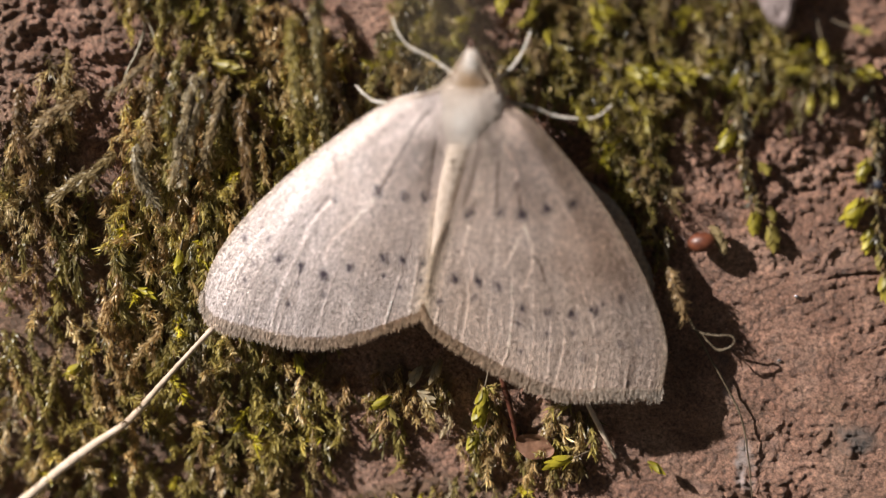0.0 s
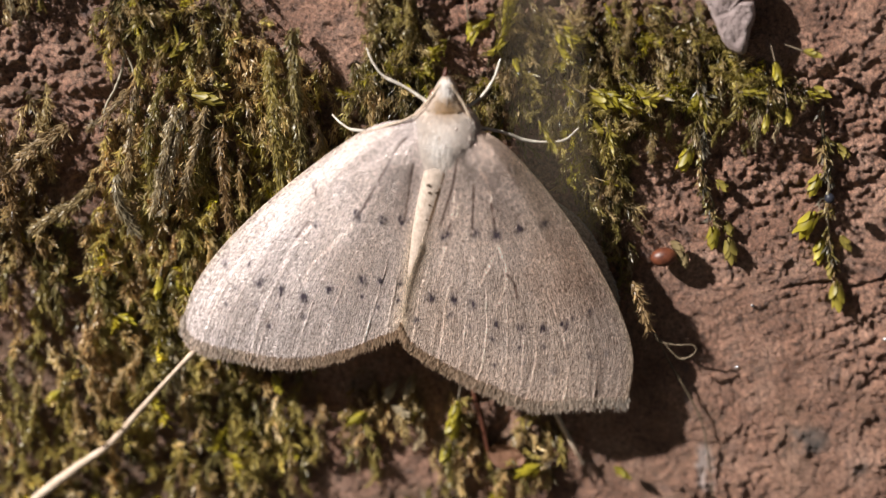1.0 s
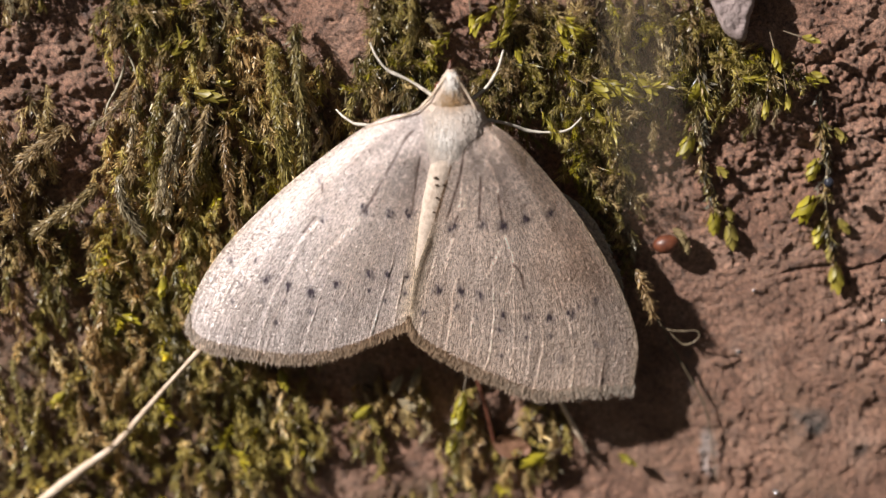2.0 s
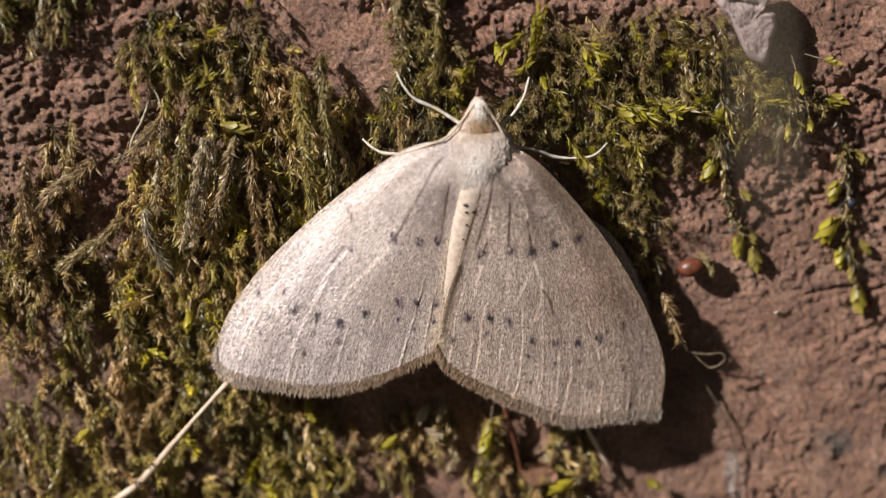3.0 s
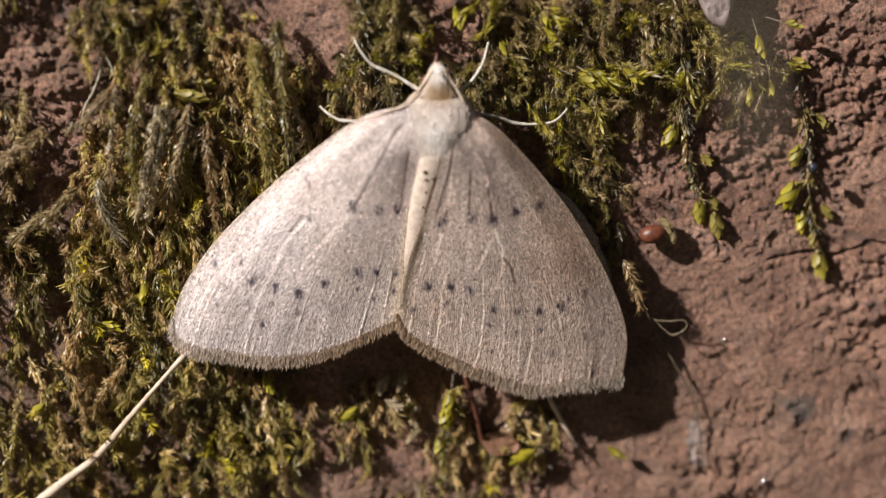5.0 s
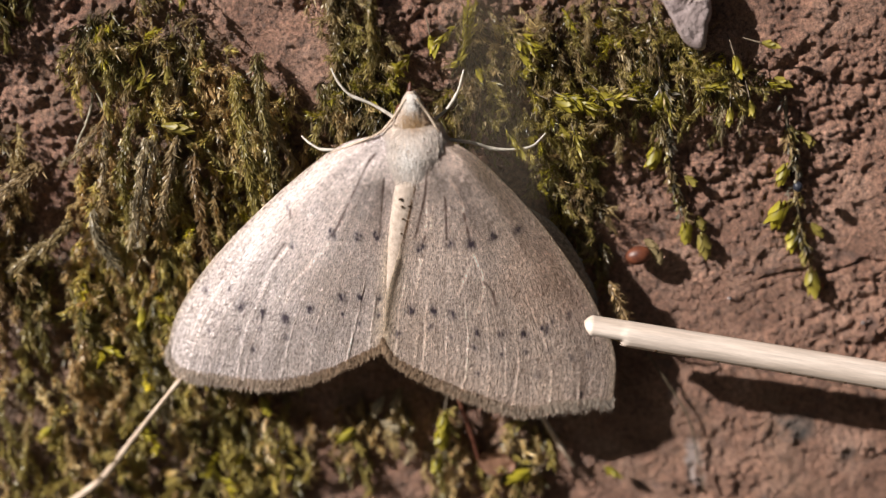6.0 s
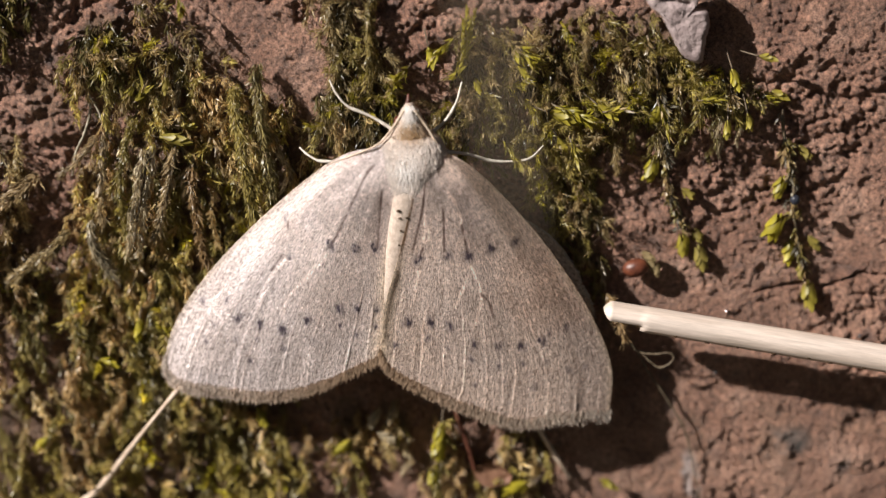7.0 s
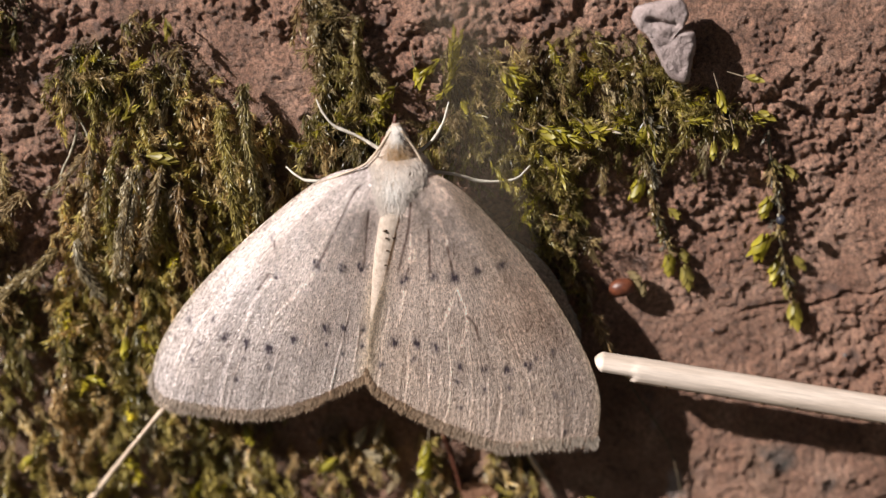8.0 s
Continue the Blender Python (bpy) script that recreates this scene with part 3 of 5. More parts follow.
def wing_tint(p, S, T, warm, dots, small, dark_lines, pale_lines, seed):
    """The pattern of scales: ground colour, pale and dark lines along the veins, dark dots."""
    x, z = p[..., 0], p[..., 1]
    grey, buff = np.array([0.75, 0.68, 0.69]), np.array([0.75, 0.575, 0.475])
    w = np.clip(warm + 0.5 * fbm(x / 3, z / 3, 3, seed), 0, 1)[..., None]
    c = grey * (1 - w) + buff * w
    c = c * (1.04 - 0.24 * smooth(0.30, 0.85, S))[..., None]
    dusky = np.exp(-((S - 0.24) / 0.2) ** 2) * smooth(0.1, 0.3, T)
    c = c * (1 - (0.2 + 0.25 * warm) * dusky * (0.6 + 1.6 * fbm(x / 0.16, z / 0.2, 3, seed + 15)))[..., None]
    c = c * (1 + 0.22 * fbm(x / 0.9, z / 0.9, 3, seed + 4)[..., None])
    c = c * (1 - 0.16 * (np.exp(-((S - 0.60) / 0.05) ** 2) * (0.5 + fbm(T * 9, S * 3, 2, seed + 9)))[..., None])
    c = c * (1 - 0.6 * (0.8 + 1.2 * fbm(x / 0.7, z / 1.1, 3, seed + 21))[..., None] * blob(x, z, 6.9, -0.6, 2.4, 2.9, 25)[..., None] * np.array([0.14, 0.24, 0.30]))
    c = c * (1 - 0.55 * (0.7 + 1.6 * fbm(x / 0.25, z / 0.5, 3, seed + 22))[..., None] * np.maximum(blob(x, z, 2.2, 4.7, 0.75, 1.1, -10), 0.5 * blob(x, z, 3.3, 4.3, 0.8, 0.9))[..., None])
    veins, furrows = vein_field(S, T, seed)
    c = c * (1 + 0.95 * veins - 0.25 * furrows)[..., None]
    for line in pale_lines:
        c = c * (1 + 0.6 * streak(p, line, 0.075)[..., None])
    for line in dark_lines:
        k = streak(p, line, 0.06) * (1.0 + 0.9 * fbm(x / 0.3, z / 0.3, 2, seed + 6))
        c = c * (1 - np.clip(k, 0, 1)[..., None] * np.array([0.76, 0.82, 0.84]))
    fold = np.exp(-((1 - T) / 0.07) ** 2)[..., None] * smooth(0.35, 0.6, S)[..., None] * 0.7
    c = c * (1 - fold) + np.array([0.74, 0.59, 0.42]) * fold
    hem = (smooth(0.955, 0.985, T) * (1 - smooth(0.4, 0.55, S)) * (warm.mean() > 0.5))[..., None]
    c = c * (1 - hem) + np.array([0.20, 0.115, 0.06]) * hem
    rib = (np.exp(-(T / 0.025) ** 2) * smooth(0.08, 0.2, S))[..., None]
    c = c * (1 - rib * 0.5) + np.array([0.56, 0.44, 0.31]) * rib * 0.5
    ink = np.array([0.06, 0.042, 0.06])
    jx = x + 0.30 * fbm(x / 0.2, z / 0.3, 3, seed + 7)
    jz = z + 0.34 * fbm(x / 0.2, z / 0.3, 3, seed + 8)
    k = np.zeros(x.shape)
    for group, r in ((dots, 0.19), (small, 0.13)):
        for dx, dz in group:
            k = np.maximum(k, np.exp(-((jx - dx) ** 2 / r ** 2 + (jz - dz) ** 2 / (r * 1.25) ** 2)) * (1.1 if r > 0.15 else 0.75))
    k = k * (0.55 + 0.9 * smooth(-0.25, 0.2, fbm(x / 0.09, z / 0.2, 2, seed + 12)))
    rng = np.random.RandomState(seed)
    dust = (rng.rand(*x.shape) < 0.06 + 0.13 * dusky) * rng.rand(*x.shape) * 0.7
    k = np.clip(np.maximum(k, dust * smooth(0.1, 0.3, S)), 0, 1)[..., None]
    c = c * (1 - k) + ink * k
    edge = smooth(0.955, 1.0, S)[..., None]
    return np.clip(c * (1 - edge) + c * np.array([0.78, 0.66, 0.54]) * edge, 0.01, 1)


def wing(parent, name, label, p, tint, S, T, thick=0.05):
    """A thin wing from a grid of points, with an underside and a closed edge."""
    n, m = p.shape[:2]
    under = p.copy()
    under[..., 2] -= thick
    v = np.vstack([p.reshape(-1, 3), under.reshape(-1, 3)])
    i, j = np.meshgrid(np.arange(n - 1), np.arange(m - 1), indexing="ij")
    q = np.stack([i * m + j, i * m + j + 1, (i + 1) * m + j + 1, (i + 1) * m + j], -1).reshape(-1, 4)
    rim = np.concatenate([np.arange(n) * m, (n - 1) * m + np.arange(1, m), np.arange(n - 2, -1, -1) * m + m - 1, np.arange(m - 2, 0, -1)])
    k = np.arange(len(rim))
    side = np.stack([rim[k], rim[(k + 1) % len(rim)], rim[(k + 1) % len(rim)] + n * m, rim[k] + n * m], 1)
    c = tint.reshape(-1, 3)
    return part(name, to_world(v), [q, (q + n * m)[:, ::-1], side], WING, parent, label, np.vstack([c, c * 0.8]), True, np.tile(np.stack([S, T, S * 0], -1).reshape(-1, 3), (2, 1)))


def hairs(parent, name, roots, ways, length, width, tint, rng, label="", stray=0.16):
    """Fine tapering hairs, each a narrow folded blade."""
    n = len(roots)
    length = length * rng.uniform(0.6, 1.3, n)
    ways = ways + rng.normal(0, stray, ways.shape)
    ways /= np.linalg.norm(ways, axis=1)[:, None]
    out = np.tile([0.05, 0.1, 1.0], (n, 1)) + rng.normal(0, 0.12, (n, 3))
    v, f = leaves(roots, ways, out, length, np.full(n, width), rng.normal(0, 0.06, n))
    c = np.repeat(tint * rng.uniform(0.8, 1.15, (n, 1)), 6, 0)
    return part(name, to_world(v), [f], FUR, parent, label, c)


def ellipsoid(at, radii, turn=0.0, n=28, m=18, pinch=0.0):
    """An ellipsoid at (x, z, h) mm; radii across, along the body, outwards; pinch narrows its upper end."""
    u, w = np.meshgrid(np.linspace(0, 2 * math.pi, n, endpoint=False), np.linspace(0, math.pi, m), indexing="ij")
    y = np.cos(w)
    k = 1 - pinch * np.clip(y, 0, 1)
    lx, lh = np.sin(w) * np.cos(u) * radii[0] * k, np.sin(w) * np.sin(u) * radii[2] * k
    lz = y * radii[1]
    c, s = math.cos(radians(turn)), math.sin(radians(turn))
    v = np.stack([at[0] + lx * c - lz * s, at[1] + lx * s + lz * c, at[2] + lh], -1).reshape(-1, 3)
    i, j = np.meshgrid(np.arange(n), np.arange(m - 1), indexing="ij")
    q = np.stack([i * m + j, i * m + j + 1, ((i + 1) % n) * m + j + 1, ((i + 1) % n) * m + j], -1).reshape(-1, 4)
    return to_world(v), [q]


def loft(rows, n=60, sides=28):
    """A closed, smooth form along rows of (x, z, h, half width, half depth) mm."""
    q = spline(rows, n)
    a = np.linspace(0, 2 * math.pi, sides, endpoint=False)
    v = np.stack([q[:, 0, None] + np.cos(a) * q[:, 3, None], np.repeat(q[:, 1, None], sides, 1), q[:, 2, None] + np.sin(a) * q[:, 4, None]], -1).reshape(-1, 3)
    v = np.vstack([v, q[:1, :3], q[-1:, :3]])
    i, j = np.meshgrid(np.arange(n - 1), np.arange(sides), indexing="ij")
    quads = np.stack([i * sides + j, (i + 1) * sides + j, (i + 1) * sides + (j + 1) % sides, i * sides + (j + 1) % sides], -1).reshape(-1, 4)
    k = np.arange(sides)
    caps = np.vstack([np.stack([np.full(sides, n * sides), k, (k + 1) % sides], 1), np.stack([np.full(sides, n * sides + 1), (n - 1) * sides + (k + 1) % sides, (n - 1) * sides + k], 1)])
    if q[0, 1] < q[-1, 1]:
        quads, caps = quads[:, ::-1], caps[:, ::-1]
    return to_world(v), [quads, caps]


def moth():
    rng = np.random.RandomState(5)
    root = thing("moth", (1.0, 4.0, 0.6), "pale beige moth with dark-dotted wings resting head up on moss", "moth")

    def fringe_tint(along):
        """Pale at the wing's tip, browner towards the body."""
        w = np.clip(along * 1.3, 0, 1)[:, None]
        return (np.array([0.64, 0.54, 0.46]) * (1 - w) + np.array([0.44, 0.305, 0.205]) * w) * rng.uniform(0.6, 1.25, (len(along), 1))

    # forewings
    n = 220
    costa = [(0.1, 6.6, 3.1), (-2.28, 6.0, 2.7), (-5.62, 3.53, 2.35), (-8.55, 0.74, 2.0), (-10.36, -1.67, 1.8), (-11.18, -3.82, 1.7)]
    outer = [(-11.18, -3.82, 1.7), (-10.75, -4.83, 1.75), (-8.26, -5.3, 1.95), (-5.88, -5.5, 2.15), (-3.49, -4.9, 2.4), (-0.72, -3.62, 2.66)]
    inner = [(0.6, 6.2, 3.55), (0.3, 4.6, 3.5), (-0.10, 2.0, 3.16), (-0.30, -0.8, 2.92), (-0.72, -3.62, 2.66)]
    base = [(0.1, 6.6, 3.1), (0.4, 6.5, 3.5), (0.6, 6.2, 3.55)]
    p, S, T = coons(costa, outer, inner, base, n)
    p[..., 2] += 0.95 * smooth(0.0, 0.21, T) * (1 - 0.45 * S) * (1 - 0.8 * smooth(0.4, 1.0, T)) * smooth(0, 0.2, S) + 0.10 * fbm(T * 5, S * 2, 2, 81)
    veins, furrows = vein_field(S, T, 100)
    p[..., 2] += 0.03 * veins - 0.012 * furrows + 0.05 * turned(T * 14, S * 4, 2, 82) * smooth(0.5, 0.9, S)
    big = [(-7.24, -1.26), (-6.25, -1.6), (-5.28, -1.92), (-4.0, -1.47), (-2.6, -1.02), (-1.75, -1.0), (-2.72, 2.21), (-1.6, 1.95), (-0.75, 1.9)]
    few = [(-7.8, -0.4), (-8.4, -1.6), (-7.5, -2.3), (-6.5, -2.4), (-5.3, -2.8), (-6.9, -3.4), (-8.9, -2.4), (-4.7, 3.45), (-3.9, -2.5), (-0.95, -1.1), (-1.0, -1.9), (-2.6, -1.8), (-4.6, 1.7), (-8.9, -0.6), (-1.9, -2.3)]
    dark = [[(-0.54, 5.85), (-0.97, 5.34), (-1.83, 3.74), (-2.4, 2.7), (-2.75, 2.1)], [(-0.23, 4.7), (-0.39, 3.65), (-0.64, 1.93)], [(-5.0, 1.75), (-5.5, 1.05)], [(-4.57, 3.3), (-4.6, 3.1)]]
    pale = [[(-2.88, 1.81), (-4.0, 0.61), (-4.89, -0.28), (-5.17, -1.2)], [(-4.84, 1.55), (-5.73, 0.53), (-6.33, -0.75)]]
    left = wing(root, "forewing", "greyish-beige forewing with a row of dark dots", p, wing_tint(p, S, T, 0.2 + 0.3 * T, big, few, dark, pale, 100), S, T)
    k = rng.randint(0, n, 2600)
    way = np.stack([-0.15 + 0.25 * (k / n - 0.5), np.full(len(k), -1.0), np.full(len(k), -0.12)], 1)
    way[k < 12] += np.array([-0.3, 0.1, 0])
    hairs(left, "fringe", p[n - 1 - rng.randint(3, 10, len(k)), k] + rng.normal(0, 0.02, (len(k), 3)) + np.array([0, 0, 0.025]), way, 0.33, 0.04, fringe_tint(k / n), rng, "short tan fringe of scales", 0.1)

    costa = [(2.0, 6.5, 3.1), (3.9, 5.25, 2.75), (6.26, 2.45, 2.45), (8.1, -0.45, 2.2), (9.33, -3.13, 1.9), (9.82, -5.2, 1.72), (9.55, -7.62, 1.6)]
    outer = [(9.55, -7.62, 1.6), (7.22, -7.42, 1.88), (5.13, -7.48, 2.08), (2.24, -6.15, 2.5), (-0.3, -4.5, 2.75), (-0.86, -3.3, 2.87)]
    inner = [(1.6, 6.2, 3.8), (1.2, 4.6, 3.78), (0.44, 2.0, 3.5), (-0.5, -0.9, 3.16), (-0.86, -3.3, 2.87)]
    base = [(2.0, 6.5, 3.1), (1.8, 6.4, 3.6), (1.6, 6.2, 3.8)]
    p, S, T = coons(costa, outer, inner, base, n)
    p[..., 2] += 0.7 * smooth(-0.08, 0.22, T) * (1 - 0.5 * S) * (1 - 0.75 * smooth(0.4, 1.0, T)) * smooth(0, 0.2, S) + 0.10 * fbm(T * 5, S * 2, 2, 91)
    veins, furrows = vein_field(S, T, 200)
    p[..., 2] += 0.14 * np.exp(-((1 - T) / 0.05) ** 2) * smooth(0.4, 0.6, S) * (1 - smooth(0.85, 1.0, S))
    p[..., 2] += 0.03 * veins - 0.012 * furrows + 0.05 * turned(T * 14, S * 4, 2, 92) * smooth(0.5, 0.9, S)
    big = [(0.5, -1.7), (1.55, -1.75), (2.45, -2.0), (3.5, -3.0), (4.63, -3.21), (5.65, -3.29), (6.6, -3.1), (1.2, 1.35), (2.5, 1.5), (3.42, 1.41), (4.45, 1.65), (5.6, 1.85)]
    few = [(1.4, -2.6), (2.3, -3.1), (3.3, -3.7), (4.55, -4.2), (5.6, -4.1), (6.7, -4.2), (7.8, -4.7), (8.6, -4.6), (7.7, -2.5), (7.0, -2.7), (-0.1, -2.9), (4.7, -5.0), (8.1, -6.6), (3.4, -5.1), (6.2, -5.4)]
    dark = [[(1.72, 5.08), (1.54, 3.85), (1.25, 2.8), (0.99, 1.87)], [(2.43, 3.75), (2.43, 3.06), (2.37, 1.7)], [(3.22, 2.93), (3.32, 2.26), (3.47, 1.31)], [(3.94, -0.49), (4.28, -1.0), (4.42, -1.7)], [(1.42, 1.9), (1.25, 1.45)]]
    pale = [[(2.68, 4.53), (3.09, 3.7), (3.3, 2.3)], [(3.5, 0.95), (3.94, -0.44), (3.56, -2.1)], [(3.35, 0.34), (2.68, -1.08)], [(1.19, 0.77), (0.85, -0.61)], [(1.62, 3.5), (1.5, 2.2)], [(1.85, 3.3), (1.7, 2.3)]]
    right = wing(root, "forewing", "beige-brown forewing with a row of dark dots", p, wing_tint(p, S, T, 0.9 - 0.35 * T * (1 - S), big, few, dark, pale, 200), S, T)
    k = rng.randint(0, n, 3000)
    way = np.stack([-0.25 + 0.5 * (0.5 - k / n), np.full(len(k), -1.0), np.full(len(k), -0.12)], 1)
    hairs(right, "fringe", p[n - 1 - rng.randint(3, 10, len(k)), k] + rng.normal(0, 0.02, (len(k), 3)) + np.array([0, 0, 0.025]), way, 0.33, 0.04, fringe_tint(k / n), rng, "short tan fringe of scales", 0.1)

    # the hindwing that shows behind the forewing's edge
    costa = [(3.0, 4.0, 2.0), (6.6, 2.1, 1.55), (8.05, 0.3, 1.35), (8.75, -1.3, 1.3)]
    outer = [(8.75, -1.3, 1.3), (8.95, -2.3, 1.3), (8.4, -4.0, 1.4), (5.0, -6.0, 1.7)]
    inner = [(2.0, 3.0, 2.2), (2.4, 0.0, 2.0), (5.0, -6.0, 1.7)]
    p, S, T = coons(costa, outer, inner, [(3.0, 4.0, 2.0), (2.5, 3.5, 2.1), (2.0, 3.0, 2.2)], 60)
    hind = wing(root, "hindwing", "thin grey hindwing under the forewing", p, np.tile([0.52, 0.43, 0.34], (60, 60, 1)), S, T)
    k = rng.randint(0, 60, 160)
    hairs(hind, "fringe", np.vstack([p[k, 0], p[59, k]]), np.tile([0.55, -0.75, 0.0], (320, 1)), 0.3, 0.035, np.array([0.5, 0.46, 0.4]), rng)

    # body
    v, f = loft([(1.08, 5.2, 3.1, 0.8, 0.7), (0.88, 4.3, 3.16, 0.84, 0.73), (0.69, 3.5, 3.12, 0.75, 0.71), (0.35, 2.0, 3.02, 0.63, 0.6), (0.03, 0.6, 2.84, 0.52, 0.5), (-0.3, -0.9, 2.63, 0.44, 0.4), (-0.55, -2.1, 2.4, 0.1, 0.1)])
    body = part("abdomen", v, f, ABDOMEN, root, "cream abdomen between the wings")
    for x, z, size in ((0.5, 2.8, 0.6), (0.5, 3.4, 0.7), (0.82, 3.4, 0.8), (0.36, 2.1, 0.5), (0.46, 3.75, 0.9)):
        v, f = ellipsoid((x, z, 3.81 - 0.12 * (3.6 - z)), (0.12 * size, 0.06 * size, 0.11), 10, 10, 6)
        part("spot", v, f, SPECK, body)
    thorax_rows = [(1.0, 3.5, 3.5, 0.4, 0.25), (1.06, 4.2, 3.2, 0.85, 0.64), (1.12, 4.9, 3.1, 1.2, 0.82), (1.12, 5.6, 3.02, 1.42, 0.93), (1.12, 6.2, 2.85, 1.5, 0.93), (1.13, 6.7, 2.7, 1.35, 0.83), (1.13, 7.0, 2.6, 1.05, 0.7)]
    v, f = loft(thorax_rows)
    thorax = part("thorax", v, f, ABDOMEN, root, "furry cream and grey thorax")
    head_rows = [(1.12, 6.5, 2.65, 1.15, 0.72), (1.13, 6.95, 2.7, 0.98, 0.72), (1.14, 7.35, 2.72, 0.74, 0.66), (1.15, 7.75, 2.74, 0.52, 0.56), (1.16, 8.1, 2.76, 0.36, 0.42), (1.17, 8.38, 2.76, 0.17, 0.22)]
    v, f = loft(head_rows)
    head = part("head", v, f, ABDOMEN, root, "buff head tapering to a pointed front")

    def fur(parent, rows, count, length, tint, lift=0.1, wide=0.034, stray=0.09):
        """Short hair combed backwards over a lofted form; tint gives a colour for (x, z)."""
        line = spline(rows, 60)
        at = np.clip(rng.rand(count), 0.02, 0.98) * 59
        q = np.stack([np.interp(at, np.arange(60), line[:, k]) for k in range(5)], 1)
        a = rng.uniform(-0.1, math.pi + 0.1, count)
        u = np.stack([np.cos(a), 0 * a, np.sin(a)], 1)
        where = q[:, :3] + u * np.stack([q[:, 3], 0 * a, q[:, 4]], 1) * 0.98
        x, z = where[:, 0] + rng.normal(0, 0.07, count), where[:, 1] + rng.normal(0, 0.07, count)
        lean = (where[:, 0] - 1.1) * 0.35
        slope = np.interp(at, np.arange(60), np.gradient(line[:, 2] + line[:, 4]) / np.gradient(line[:, 1])) * np.clip(np.sin(a), 0, 1)
        hairs(parent, "fur", where, u * lift + np.stack([lean, np.full(count, -1.0), 0.03 - slope], 1), length, wide, tint(x, z), rng, "", stray)

    cream, white, grey = np.array([0.70, 0.60, 0.53]), np.array([0.90, 0.85, 0.81]), np.array([0.72, 0.665, 0.65])
    umber, amber = np.array([0.21, 0.155, 0.13]), np.array([0.48, 0.27, 0.095])

    def blend(c, other, w):
        return c * (1 - w[:, None]) + other * w[:, None]

    def body_tint(x, z):
        c = np.tile(cream, (len(x), 1))
        c = blend(c, grey, smooth(0.5, -0.6, x))
        c = blend(c, white, np.exp(-((x - 0.9) / 0.55) ** 2 - ((z - 5.6) / 0.75) ** 2))
        c = blend(c, umber, np.clip(1.0 * np.exp(-((x - 1.9) / 0.42) ** 2 - ((z - 4.95) / 0.6) ** 2), 0, 1))
        c = blend(c, amber, 0.45 * np.exp(-((x - 1.3) / 0.6) ** 2 - ((z - 6.95) / 0.16) ** 2))
        return c

    def head_tint(x, z):
        c = blend(np.tile(np.array([0.56, 0.44, 0.33]), (len(x), 1)), umber * 1.4, smooth(0.3, 0.75, np.abs(x - 1.15)) * 0.6)
        c = blend(c, amber, 0.85 * np.exp(-((x - 1.25) / 0.5) ** 2 - ((z - 7.2) / 0.34) ** 2))
        return blend(c, white, smooth(7.5, 7.95, z) * np.exp(-((x - 1.15) / 0.4) ** 2))

    fur(thorax, thorax_rows, 16000, 0.26, body_tint, 0.03, 0.06, 0.07)
    fur(thorax, thorax_rows, 900, 0.34, body_tint, 0.1, 0.03, 0.14)
    fur(head, head_rows, 4200, 0.28, head_tint, 0.08, 0.03)
    fur(head, head_rows, 500, 0.24, head_tint, 0.3, 0.025, 0.25)
    for x in (0.62, 1.70):
        v, f = ellipsoid((x, 7.5, 2.55), (0.2, 0.3, 0.26), 0, 20, 12)
        part("eye", v, f, EYE, head, "dark reddish-brown eye")
    v, f = tube([(1.05, 7.9, 2.7), (1.12, 8.4, 2.65), (1.16, 8.75, 2.55)], (0.16, 0.13, 0.06), 12, 8, 0.2)
    part("palp", v, f, REDSTEM, head, "brown snout")
    for pts in ([(0.92, 8.1, 3.1), (0.36, 7.35, 3.1), (-0.3, 6.68, 3.2), (-1.5, 6.2, 3.05), (-2.6, 5.75, 2.7)], [(1.42, 8.1, 3.1), (1.9, 7.35, 3.1), (2.35, 6.5, 3.15), (2.75, 5.8, 2.95)]):
        v, f = tube(pts, (0.065, 0.055, 0.045, 0.02), 26, 6, 0.25)
        part("antenna", v, f, STALK, root, "thin cream antenna folded back along the wing")
    for pts in ([(0.4, 7.0, 2.0), (-0.63, 7.65, 1.8), (-1.63, 8.15, 1.75), (-2.12, 8.72, 1.6), (-2.42, 9.3, 1.3)],
                [(1.9, 6.7, 2.0), (2.72, 7.31, 1.8), (3.23, 8.07, 1.7), (3.52, 8.9, 1.3)],
                [(-1.6, 5.7, 2.0), (-2.95, 5.68, 1.8), (-3.53, 5.9, 1.6), (-4.0, 6.25, 1.3)],
                [(2.0, 6.1, 2.4), (3.61, 5.74, 2.0), (4.7, 5.26, 1.6), (5.78, 5.2, 1.6), (6.47, 5.32, 1.6), (7.05, 5.78, 1.3)]):
        v, f = tube(pts, (0.09, 0.085, 0.065, 0.085, 0.055, 0.06, 0.04), 34, 8, 0.25)
        part("leg", v, f, LEG, root, "slender cream leg gripping the moss")
    return root, right


